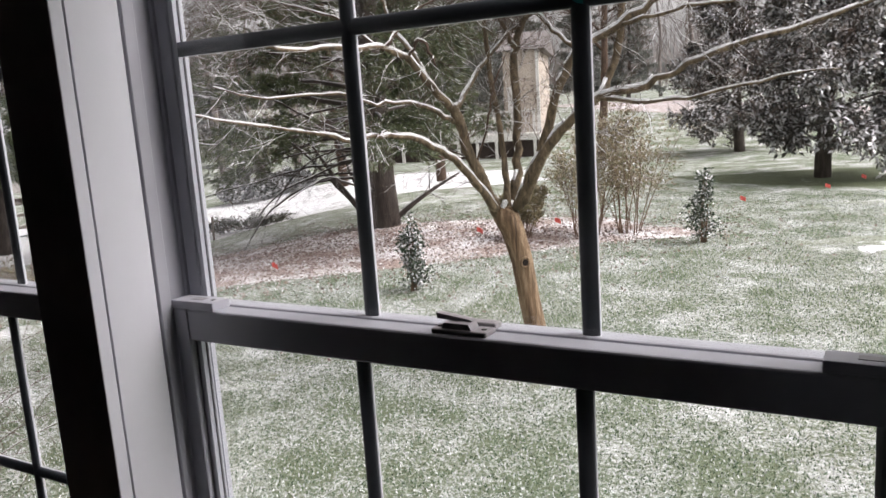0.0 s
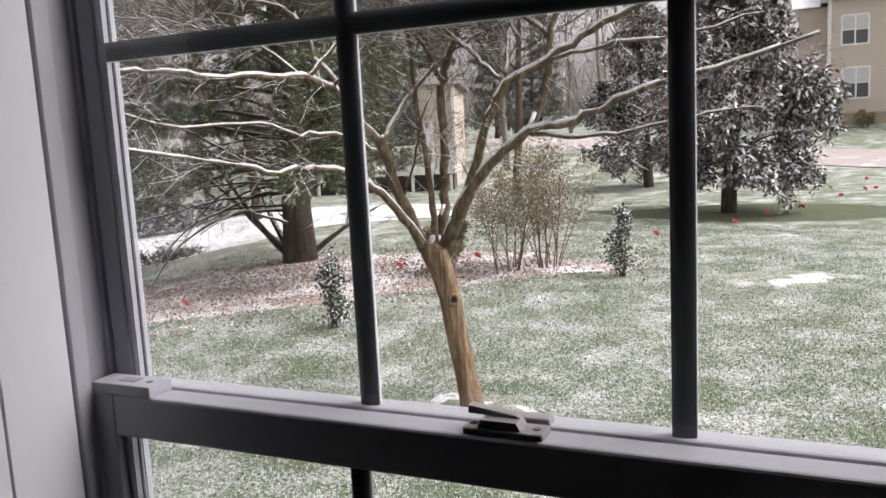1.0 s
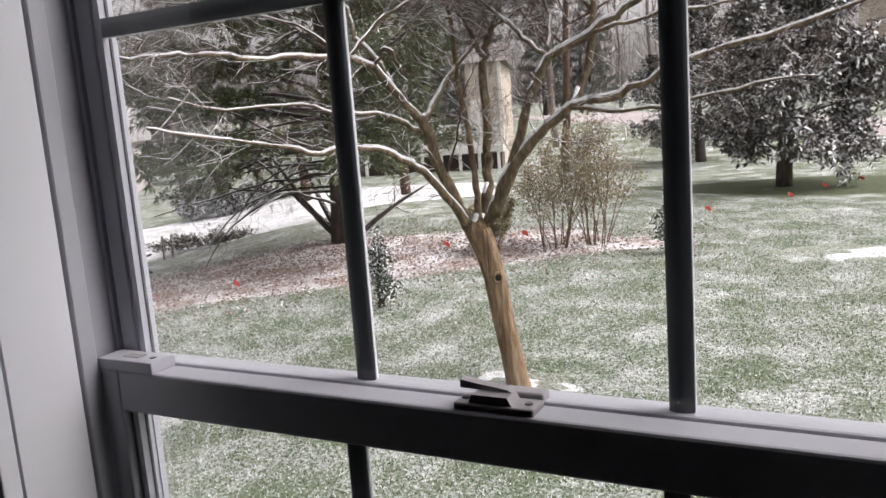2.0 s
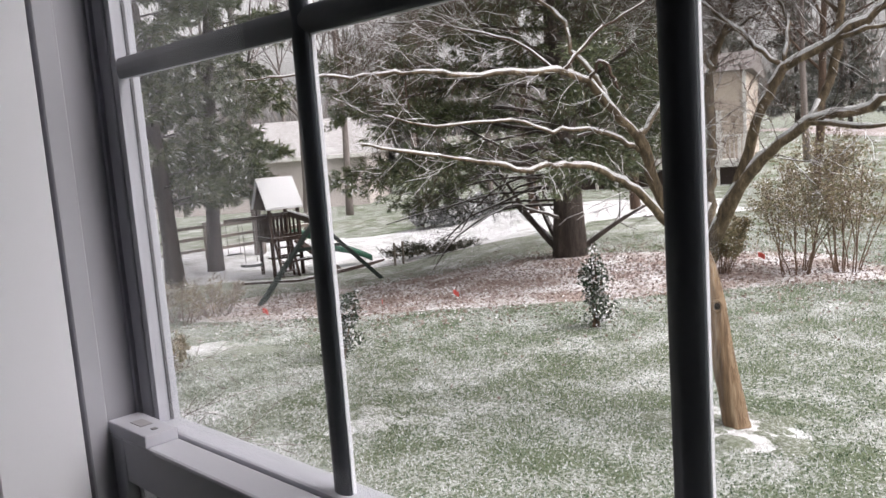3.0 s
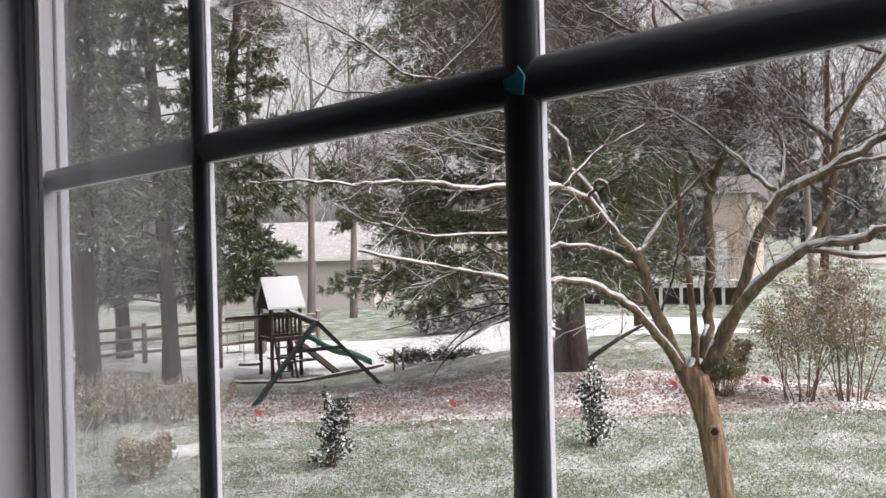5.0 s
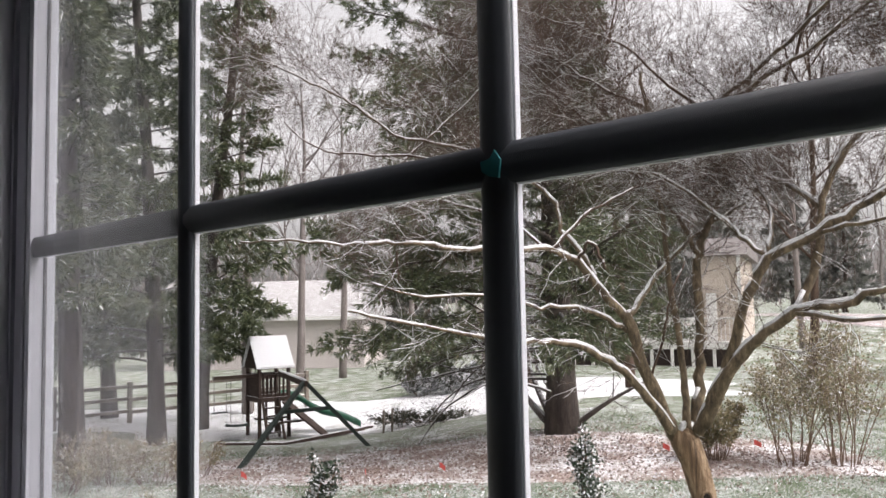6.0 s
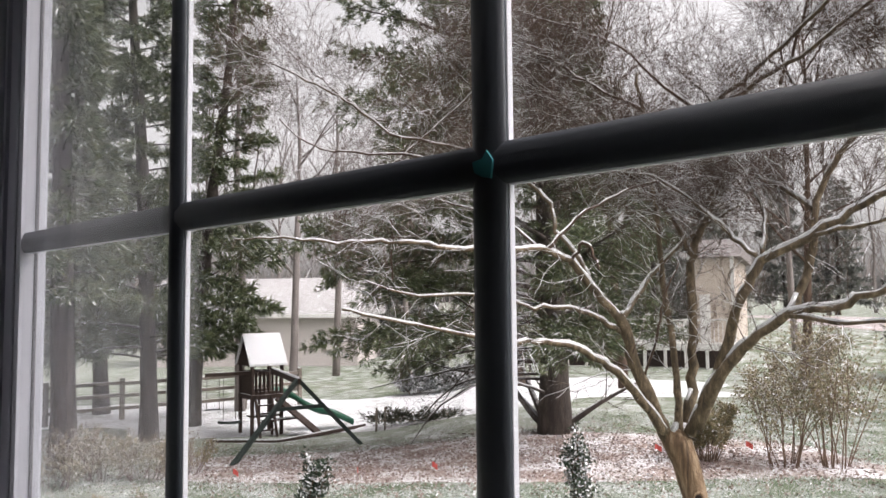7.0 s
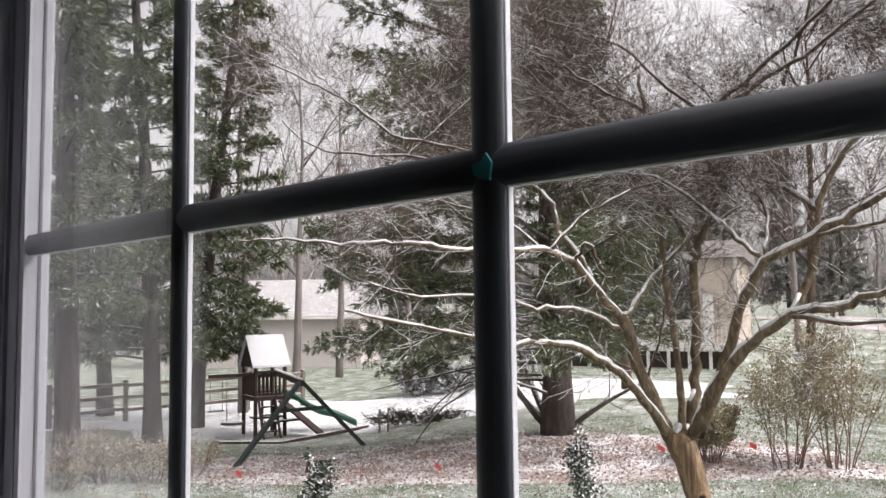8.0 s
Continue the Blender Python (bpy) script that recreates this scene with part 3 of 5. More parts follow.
def myrtle():
    """Crape myrtle with a leaning trunk that forks low into many limbs."""
    rng = np.random.default_rng(11)
    base = spot(-25.1, 6.6)
    root = thing("crape_myrtle", "bare crape myrtle with peeling tan bark and snow on its limbs", "tree", base)
    # sideways (to the right as the window sees it), up, and away
    az = radians(-25.1)
    ex, ey = Vector((math.cos(az), -math.sin(az), 0)), Vector((math.sin(az), math.cos(az), 0))
    S = 6.6 / 1430

    def L(px, py, w=0.0):
        """Hundredths of the tree's own front view to its local axes."""
        k = 1 + w / 6.6
        return ex * ((px - 1276) * S * k) + Vector((0, 0, (822 - py) * S * k + (k - 1) * -2.46)) + ey * w

    trunk = Tubes()
    pts = [L(1279, 835), L(1276, 815), L(1268, 760), L(1254, 680), L(1244, 600), L(1230, 545), L(1217, 512), L(1219, 500), L(1222, 492)]
    fine, rad, R = [], [], [0.135, 0.108, 0.094, 0.09, 0.09, 0.096, 0.108, 0.085, 0.03]
    for i in range(len(pts) - 1):
        for k in range(5):
            fine.append(pts[i].lerp(pts[i + 1], k / 5)), rad.append(R[i] + (R[i + 1] - R[i]) * k / 5)
    trunk.add(fine, rad, 20)
    for i, v in enumerate(trunk.v):
        a = i % 20
        trunk.v[i] = v + (v - fine[min(i // 20, len(fine) - 1)]).normalized() * (0.007 * math.sin(a * 1.9 + v.z * 3) + 0.006 * noise.noise(Vector((a * 0.9, v.z * 2.5, 3))))
    mesh_ob("trunk", trunk.mesh("trunk"), M_MYRTLE, root, "leaning tan trunk with a knot hole")
    face = Matrix.Translation(L(1249, 606, -0.104)) @ (-ey + ex * 0.25).to_track_quat("Z", "Y").to_matrix().to_4x4()
    ring = Tubes()
    ring.add([face @ Vector((0.034 * math.cos(k * 0.393), 0.042 * math.sin(k * 0.393), 0)) for k in range(17)], [0.015] * 17, 7)
    mesh_ob("knot_ring", ring.mesh("knot_ring"), M_MYRTLE, root, "swollen rim of a knot")
    hole = bmesh.new()
    # Solid disc whose near-black colour stands for shade inside the knot.
    bmesh.ops.create_cone(hole, cap_ends=True, segments=14, radius1=0.033, radius2=0.026, depth=0.034, matrix=face)
    part("knot_shade_disc", hole, M_KNOT, root, "disc painted with the dark of a knot hole")
    limbs = [
        # left limb up to its fork, then on
        ([(1205, 515, 0), (1180, 455, -.1), (1155, 385, -.15), (1135, 320, -.2), (1128, 300, -.2)], 0.062, 0.046),
        ([(1132, 312, -.2), (1090, 262, -.4), (1045, 205, -.5), (1000, 185, -.6), (940, 178, -.8), (820, 175, -1.0), (737, 156, -1.2), (663, 158, -1.3), (559, 154, -1.4), (468, 140, -1.5), (357, 139, -1.6)], 0.036, 0.006),
        ([(1130, 305, -.2), (1160, 270, 0), (1195, 220, .2), (1260, 160, .4), (1330, 120, .5)], 0.030, 0.012),
        ([(1128, 330, -.2), (1085, 305, -.4), (1040, 285, -.6), (980, 288, -.8), (905, 262, -1.0), (760, 262, -1.2), (650, 232, -1.4)], 0.022, 0.008),
        # low left limb
        ([(1200, 500, -.1), (1160, 445, -.3), (1120, 400, -.5), (1070, 365, -.6), (1000, 345, -.8), (930, 352, -1.0), (830, 330, -1.2), (700, 305, -1.4), (600, 285, -1.6)], 0.042, 0.009),
        # upright slim stem
        ([(1222, 500, .05), (1222, 430, .1), (1212, 330, .15), (1202, 240, .2), (1195, 130, .2), (1180, 0, .3), (1170, -130, .3)], 0.040, 0.014),
        # middle stem, peeling
        ([(1232, 500, .1), (1245, 430, .2), (1250, 340, .3), (1248, 230, .35), (1262, 170, .4), (1300, 80, .5), (1325, 0, .6), (1350, -110, .8)], 0.055, 0.022),
        ([(1250, 200, .35), (1225, 150, .4), (1195, 90, .5), (1150, 20, .6), (1120, -70, .7)], 0.026, 0.009),
        # right limbs
        ([(1240, 500, 0), (1270, 440, -.1), (1300, 370, -.2), (1330, 270, -.3), (1365, 212, -.35), (1440, 175, -.5), (1520, 125, -.6), (1620, 80, -.8), (1760, 40, -1.0)], 0.058, 0.018),
        ([(1248, 490, -.05), (1290, 400, -.2), (1340, 345, -.3), (1400, 300, -.4), (1470, 290, -.5), (1540, 262, -.6), (1640, 225, -.8), (1780, 195, -1.0), (1930, 150, -1.2)], 0.058, 0.014),
        ([(1400, 302, -.4), (1470, 315, -.6), (1560, 315, -.8), (1690, 290, -1.0), (1830, 280, -1.2)], 0.024, 0.008),
        ([(1402, 300, -.4), (1430, 240, -.3), (1442, 180, -.3), (1448, 120, -.2), (1475, 60, -.2), (1520, 0, -.2), (1560, -70, 0), (1585, -160, .1)], 0.040, 0.016),
        ([(1365, 212, -.35), (1320, 175, -.2), (1290, 140, -.1), (1240, 95, 0), (1190, 60, .1), (1120, 50, .2)], 0.024, 0.009),
        ([(1445, 130, -.2), (1400, 95, 0), (1345, 65, .2), (1320, 20, .3), (1300, -60, .4)], 0.026, 0.010),
        ([(1365, 205, -.35), (1370, 140, -.1), (1350, 90, .1), (1330, 30, .3), (1290, -40, .5)], 0.022, 0.008),
        ([(1520, 0, -.2), (1470, -30, 0), (1420, -80, .2), (1400, -150, .3)], 0.018, 0.008),
        ([(1440, 175, -.5), (1500, 160, -.7), (1580, 150, -.9), (1700, 140, -1.1), (1820, 110, -1.4)], 0.022, 0.008),
        # snowy stub and small ones on the left
        ([(1045, 205, -.5), (1070, 170, -.6), (1090, 195, -.65), (1096, 222, -.7)], 0.014, 0.011),
        ([(1090, 262, -.4), (1060, 200, -.3), (1020, 150, -.2), (1010, 100, -.1), (960, 50, 0), (900, 10, .1), (820, -20, 0), (700, -52, -.2), (626, -114, -.3), (559, -153, -.4), (479, -198, -.5), (406, -236, -.6)], 0.024, 0.006),
        ([(1000, 185, -.6), (1060, 130, -.4), (1130, 90, -.2), (1200, 70, 0)], 0.016, 0.007),
        ([(1165, 415, -.1), (1195, 320, -.3), (1205, 270, -.35), (1230, 210, -.3)], 0.012, 0.006),
        ([(700, 172, -1.2), (702, 235, -1.2), (690, 190, -1.25)], 0.008, 0.005),
        ([(1325, 0, .6), (1290, -60, .8), (1240, -120, 1.0)], 0.02, 0.008),
        # long upper branches that sweep up and out
        ([(980, 60, 0), (880, 35, -.2), (760, -5, -.4), (626, -22, -.5), (566, -28, -.6), (516, -52, -.7), (459, -102, -.8)], 0.014, 0.005),
        ([(660, -85, -.2), (578, -153, 0), (528, -195, .1), (443, -272, .2)], 0.010, 0.005),
        ([(640, 40, -.4), (712, 8, -.2), (770, -40, 0), (834, -87, .2), (910, -160, .4), (960, -240, .5)], 0.011, 0.006),
        ([(1325, 0, .6), (1216, -92, .6), (1158, -158, .5), (1108, -194, .4), (1003, -242, .3), (916, -272, .2)], 0.017, 0.007),
        ([(1280, 0, .5), (1200, -45, .4), (1126, -85, .3), (1064, -127, .2), (1015, -164, .1), (923, -212, 0), (850, -270, 0)], 0.015, 0.006),
        ([(1195, 90, .5), (1120, 40, .6), (1040, 20, .7), (960, -30, .8), (880, -110, .9), (800, -200, 1.0)], 0.014, 0.006),
        ([(1300, -60, .4), (1380, -122, .3), (1422, -158, .2), (1512, -242, .1), (1570, -310, 0)], 0.022, 0.012),
        ([(1290, -40, .5), (1360, -85, .3), (1436, -125, .2), (1559, -218, 0), (1670, -280, -.2)], 0.024, 0.012),
        ([(1400, -80, .2), (1430, -152, .3), (1464, -272, .4), (1470, -340, .5)], 0.017, 0.009),
        ([(1560, -70, 0), (1640, -130, -.2), (1760, -190, -.4)], 0.018, 0.008),
        ([(1000, 185, -.6), (930, 130, -.4), (850, 100, -.3), (760, 70, -.2), (660, 60, -.1)], 0.013, 0.005),
        ([(1170, 60, .3), (1100, -20, .4), (1030, -80, .5), (960, -160, .6)], 0.018, 0.007),
    ]
    small, snow_on = Tubes(), Tubes()
    for path, r0, r1 in limbs:
        p = [L(*q) for q in path]
        fine = []
        for i in range(len(p) - 1):
            a, b = p[max(i - 1, 0)], p[min(i + 2, len(p) - 1)]
            for k in range(4):
                t = k / 4
                q = p[i].lerp(p[i + 1], t) + (p[i + 1] - p[i] - (p[i] - a)) * (t * (t - 1) * 0.18) + (p[i] - p[i + 1] + (b - p[i + 1])) * (t * (t - 1) * 0.18)
                fine.append(q + Vector(rng.normal(0, 0.008, 3)))
        fine.append(p[-1])
        n = len(fine)
        tb = Tubes()
        tb.add(fine, [(r0 + (r1 - r0) * (i / (n - 1)) ** 0.8) * (0.9 + rng.normal(0, 0.05)) for i in range(n)], 9 if r0 > 0.03 else 7)
        mesh_ob("limb", tb.mesh("limb"), M_LIMB if r0 > 0.02 else M_FINETWIG, root)
        snow_line(snow_on, rng, fine, [r0 + (r1 - r0) * (i / (n - 1)) ** 0.8 for i in range(n)])
        ln = sum((fine[i + 1] - fine[i]).length for i in range(n - 1))
        high = sum(q[1] for q in path) / len(path) < 130 and sum(q[0] for q in path) / len(path) > 800
        twigs(small, rng, fine, 0.0034 + r1 * 0.3, 2, min(29, int(8 + ln * 10)) if high else min(17, int(3 + ln * 4.2)), 0.5, 0.8 if high else 0.5, 0.012, None, 0.2, 0.15, 0.5, 3, snow=snow_on, thin=0.0013)
    tagged(mesh_ob("twigs", small.mesh("twigs"), M_FINETWIG, root, "fine bare twigs with lines of snow"), kind="stuff")
    tagged(mesh_ob("branch_snow", snow_on.mesh("branch_snow"), M_BOUGHSNOW, root, "lines of fresh snow along the branches"), kind="stuff")
    snow = bmesh.new()
    bmesh.ops.create_icosphere(snow, subdivisions=2, radius=0.035, matrix=Matrix.Translation(L(1213, 494, -0.045)) @ Matrix.Rotation(0.5, 4, "Y") @ Matrix.Diagonal((0.75, 0.8, 1.9, 1)))
    for v in snow.verts:
        v.co += Vector(rng.normal(0, 0.007, 3))
    part("fork_snow", snow, M_BOUGHSNOW, root, "lump of snow in the fork", True)
    return base


def pine(seed, tall, trunk_r, low, reach, name_label, at, boughs=100, side_twigs=26, tuft=12, droop=-0.03, trim=None, needle=(0.15, 0.019), crown=0.75, full=1.0, rise=0.15, leaf=None):
    """A tall white pine: straight trunk, long level boughs, flat sprays of needle tufts along their outer parts."""
    rng = np.random.default_rng(seed)
    root = thing("pine_tree", name_label, "tree", at, "pines in the yard")
    tb = Tubes()
    tp = wander(rng, (0, 0, -0.2), (0, 0, 1), tall, 14, 0.02, 0.05)
    tb.add(tp, [trunk_r * (1.25 if i == 0 else 1) * (1 - 0.85 * i / 14) + 0.02 for i in range(15)], 12)
    mesh_ob("trunk", tb.mesh("trunk"), M_PINEBARK, root)
    bt, pos, way = Tubes(), [], []
    for k in range(boughs):
        t = low + (0.97 - low) * ((k + rng.uniform(0, 1)) / boughs) ** 1.25
        p, d = along(tp, t)
        a = k * 2.4 + rng.normal(0, 0.35)
        ln = reach * (1 - crown * (t - low) / (1 - low)) * rng.uniform(0.6, 1.12)
        if trim is not None and t < 0.55:
            ln *= 1 - 0.78 * max(0.0, math.cos(a - trim))
        q = wander(rng, p, (math.cos(a), math.sin(a), rise + 0.7 * t), ln, 9, 0.06, droop)
        r = 0.016 + 0.009 * ln
        bt.add(q, [max(0.005, r * (1 - 0.85 * i / 9)) for i in range(10)], 6)
        start = 0.25 if t > low + 0.06 else 0.4
        for j in range(int(side_twigs * (0.35 + ln / reach))):
            u = start + (1 - start) * (j + rng.uniform()) / (side_twigs * (0.35 + ln / reach))
            b0, bd = along(q, min(u, 1.0))
            flat = bd.cross(Vector((0, 0, 1))).normalized() * (1 if j % 2 else -1)
            w = bd * 0.6 + flat * rng.uniform(0.3, 1.0) + Vector((0, 0, rng.normal(0.05, 0.22)))
            tl = ln * rng.uniform(0.10, 0.26) * (1.25 - 0.6 * u) + 0.12
            e = wander(rng, b0, w, tl, 4, 0.12, -0.02)
            bt.add(e, [0.007, 0.006, 0.005, 0.004, 0.003], 3)
            for c in range(max(3, int(tl * 7.5 * full))):
                cp, cd = along(e, rng.uniform(0.3, 1.0))
                cp = cp + Vector(rng.normal(0, 0.035, 3))
                for _ in range(tuft):
                    pos.append(cp)
                    way.append(cd + Vector((0, 0, 0.15)))
    mesh_ob("boughs", bt.mesh("boughs"), M_PINEBARK, root)
    me = leaf_mesh("needles", np.array(pos), np.array(way), needle[0], needle[1], rng, 0.55, 0.15)
    tagged(mesh_ob("needles", me, leaf or M_NEEDLE, root, "dark green needles flecked with snow"), kind="stuff")
    return root


def copy_at(ob, p, turn, s=1.0):
    c = copy_thing(ob, Matrix.Translation(p) @ Matrix.Rotation(turn, 4, "Z"))
    c.scale = (s, s, s)
    return c


def bare_tree(seed, tall, r, at, label, material, spread=0.45, depth=3, limbs=9, group="bare trees", first=0.25):
    rng = np.random.default_rng(seed)
    root = thing("bare_tree", label, "tree", at, group)
    tb = Tubes()
    tp = wander(rng, (0, 0, -0.2), (0.03, 0, 1), tall, 12, 0.05, 0.06)
    tb.add(tp, [r * (1 - 0.9 * i / 12) + 0.015 for i in range(13)], 9)
    mesh_ob("trunk", tb.mesh("trunk"), material, root)
    br = Tubes()
    twigs(br, rng, tp, r * 0.75, depth, limbs, spread, tall * 0.42, 0.04, None, first, 0.10, 0.62)
    tagged(mesh_ob("branches", br.mesh("branches"), material, root), kind="stuff")
    return root


M_HOLLY = leafy("holly_leaves", [(0.012, 0.03, 0.016), (0.025, 0.05, 0.025), (0.05, 0.08, 0.035)], 0.42, -0.3, 0.4, 0.35, 3.0)
M_DRYLEAF = leafy("dry_tan_leaves", [(0.16, 0.165, 0.085), (0.23, 0.205, 0.115), (0.30, 0.235, 0.14), (0.38, 0.32, 0.21)], 0.2, 0.2, 0.8)
# Magnolia leaf tones are lightened to include the haze in front of them.
M_MAGNOLIA = leafy("hazed_magnolia_leaves", [(0.05, 0.05, 0.046), (0.08, 0.075, 0.066), (0.13, 0.105, 0.095), (0.19, 0.15, 0.13)], 0.62, -0.3, 0.5, 0.35, 1.5)
M_STEM = bark("shrub_stems", (0.12, 0.075, 0.05), (0.20, 0.13, 0.09), (0.28, 0.19, 0.14), 20, 0.4)
M_BRUSH = bark("dry_brush", (0.12, 0.08, 0.07), (0.17, 0.115, 0.10), (0.24, 0.18, 0.16), 20, 0.5, 0.3, 0.8)


def holly(seed, tall, at, label):
    """Young upright holly: a stem, short side shoots and stiff dark leaves."""
    rng = np.random.default_rng(seed)
    root = thing("young_holly", label, "shrub", at, "young hollies on the lawn")
    tb, tips = Tubes(), []
    for k in range(4):
        q = wander(rng, (0.02 * k, 0.015 * k, -0.03), (rng.normal(0, 0.10), rng.normal(0, 0.10), 1), tall * rng.uniform(0.75, 1.0), 8, 0.06, 0.05)
        tb.add(q, [0.014 * (1 - 0.8 * i / 8) + 0.002 for i in range(9)], 5)
        for j in range(15):
            t = 0.05 + 0.93 * (j + rng.uniform()) / 15
            p, d = along(q, t)
            a = rng.uniform(0, 6.28)
            e = wander(rng, p, (math.cos(a), math.sin(a), 0.55), tall * rng.uniform(0.12, 0.32) * (1.15 - 0.8 * t), 4, 0.12, 0.05)
            tb.add(e, [0.004, 0.0035, 0.003, 0.0025, 0.002], 4)
            for u in (0.45, 0.75, 1.0):
                tips.append((along(e, u)[0], (e[-1] - e[-2]).normalized()))
    mesh_ob("stems", tb.mesh("stems"), M_STEM, root)
    pos, way = [], []
    for p, d in tips:
        for _ in range(11):
            pos.append(p - d * rng.uniform(0, 0.07) + Vector(rng.normal(0, 0.028, 3)))
            way.append(d + Vector(rng.normal(0, 0.6, 3)))
    tagged(mesh_ob("leaves", leaf_mesh("leaves", np.array(pos), np.array(way), 0.052, 0.028, rng, 0.7), M_HOLLY, root, "dark glossy leaves with snow"), kind="stuff")


def bush(seed, tall, wide, stems, at, label, leaves=9, name="bush", leaf_mat=None, group="bushes in the mulch bed", stem_mat=None, leaf=0.045):
    """Upright many-stemmed bush, nearly bare."""
    rng = np.random.default_rng(seed)
    root = thing(name, label, "bush", at, group)
    tb, tips = Tubes(), []
    for k in range(stems):
        a, s = rng.uniform(0, 6.28), rng.uniform(0.1, 1) * wide / tall * 0.5
        q = wander(rng, (0.12 * wide * math.cos(a), 0.12 * wide * math.sin(a), -0.05), (s * math.cos(a), s * math.sin(a), 1), tall * rng.uniform(0.7, 1.05), 8, 0.07, 0.02)
        tb.add(q, [0.008 * (1 - 0.8 * i / 8) + 0.0025 for i in range(9)], 5)
        twigs(tb, rng, q, 0.006, 1, 11, 0.5, tall * 0.26, 0.03, tips, 0.35, 0.15, 0.4)
    mesh_ob("stems", tb.mesh("stems"), stem_mat or M_STEM, root)
    if leaves:
        pos, way = [], []
        for p, d in tips:
            for _ in range(leaves):
                pos.append(p - d * rng.uniform(0, tall * 0.14) + Vector(rng.normal(0, 0.02 * tall, 3)))
                way.append(d + Vector(rng.normal(0, 0.5, 3)))
        tagged(mesh_ob("leaves", leaf_mesh("leaves", np.array(pos), np.array(way), leaf, leaf * 0.55, rng, 0.8), leaf_mat or M_DRYLEAF, root), kind="stuff")
    return root


def magnolia(seed, tall, wide, at, label, n_limbs=30):
    """Broad evergreen magnolia: whorls of long stiff leaves at the ends of level limbs."""
    rng = np.random.default_rng(seed)
    root = thing("magnolia", label, "tree", at, "magnolias")
    tb, bt, tips = Tubes(), Tubes(), []
    tp = wander(rng, (0, 0, -0.2), (0, 0, 1), tall, 10, 0.03, 0.05)
    tb.add(tp, [0.19 * (1 - 0.85 * i / 10) + 0.02 for i in range(11)], 10)
    mesh_ob("trunk", tb.mesh("trunk"), M_PINEBARK, root)
    for k in range(n_limbs):
        t = 0.12 + 0.85 * (k + rng.uniform()) / n_limbs
        p, d = along(tp, t)
        a = k * 2.4 + rng.normal(0, 0.3)
        ln = wide / 2 * math.sin(math.pi * min(1, 0.34 + 0.68 * t)) ** 0.6 * rng.uniform(0.75, 1.15)
        q = wander(rng, p, (math.cos(a), math.sin(a), 0.05 + 0.5 * t), ln, 7, 0.09, -0.01)
        bt.add(q, [0.035 * (1 - 0.8 * i / 7) + 0.005 for i in range(8)], 6)
        twigs(bt, rng, q, 0.02, 1, 14, 0.65, ln * 0.36, 0.0, tips, 0.3, 0.14, 0.6)
        tips.append((q[-1], (q[-1] - q[-2]).normalized()))
    mesh_ob("limbs", bt.mesh("limbs"), M_PINEBARK, root)
    pos, way = [], []
    for p, d in tips:
        for c in range(2):
            c0 = p - d * 0.22 * c + Vector(rng.normal(0, 0.05, 3))
            for _ in range(7):
                pos.append(c0)
                way.append(d * 0.5 + Vector(rng.normal(0, 0.7, 3)) + Vector((0, 0, 0.1)))
    tagged(mesh_ob("leaves", leaf_mesh("leaves", np.array(pos), np.array(way), 0.17, 0.066, rng, 0.25, 0.15), M_MAGNOLIA, root, "whorls of dark leathery leaves dusted with snow"), kind="stuff")
    return root


# lawn cover
for i_, (c_, ax_, ay_, turn_) in enumerate(BEDS):
    blob_patch("mulch_bed", c_, ax_, ay_, turn_, M_MULCH, "reddish brown leaf mulch bed with thin snow", "mulch bed", seed=2 + i_, rough=0.12, lift=0.012 + 0.005 * i_)
for c_, w_, d_, n_, s_ in ((polar(-25.1, 6.55), 0.5, 0.45, 16, 4), (polar(-1.5, 12.6), 1.7, 0.9, 12, 5), (polar(-50.8, 7.2), 0.7, 0.5, 8, 6), (polar(-62, 11.3), 2.4, 0.9, 14, 7), (polar(-2, 17), 2.5, 0.8, 8, 11)):
    snow_cluster(c_, w_, d_, n_, "thin ragged patches of snow on the lawn", s_)
blob_patch("snow_field", polar(-55, 26), 9.5, 5.5, 0.9, M_SNOWFIELD, "thin snow cover on the low ground behind the play tower", "snow", seed=8, lift=0.02)
blob_patch("snow_field", polar(-38, 25), 7.5, 4.2, 0.6, M_SNOWFIELD, "thin snow cover on the lawn before the deck", "snow", seed=9, lift=0.02)

blob_patch("snow_field", polar(-46, 19.5), 6.0, 2.6, 0.75, M_SNOWY, "patchy thin snow between the mulch and the play tower", "snow", seed=19, lift=0.016)
blob_patch("snow_patch", polar(-25.1, 6.55), 0.56, 0.46, 0.4, M_SNOWFIELD, "ring of snow round the foot of the myrtle", "snow", seed=16, rough=0.3, lift=0.02)
blob_patch("snow_patch", polar(-1.0, 12.7), 0.75, 0.5, 0.4, M_SNOWFIELD, "patch of snow on the lawn", "snow", seed=17, rough=0.4, lift=0.016)


def road():
    a, b = Vector((14.0, 31.2, 0)), Vector((-60, 71.8, 0))
    d = (b - a).normalized()
    s = Vector((-d.y, d.x, 0))
    v, f, n = [], [], 80
    for i in range(n + 1):
        c = a.lerp(b, i / n)
        for k in range(5):
            p = c + s * (k - 2) * -1.15
            v.append((p.x, p.y, g(p.x, p.y) + 0.03))
    for i in range(n):
        for k in range(4):
            q = i * 5 + k
            f.append((q, q + 1, q + 6, q + 5))
    me = bpy.data.meshes.new("road")
    me.from_pydata(v, [], f)
    tagged(mesh_ob("road", me, M_ROAD), "pale wet road with snow along it", "road", kind="structure")


road()
myrtle()
lawn_blades()
leaf_litter()
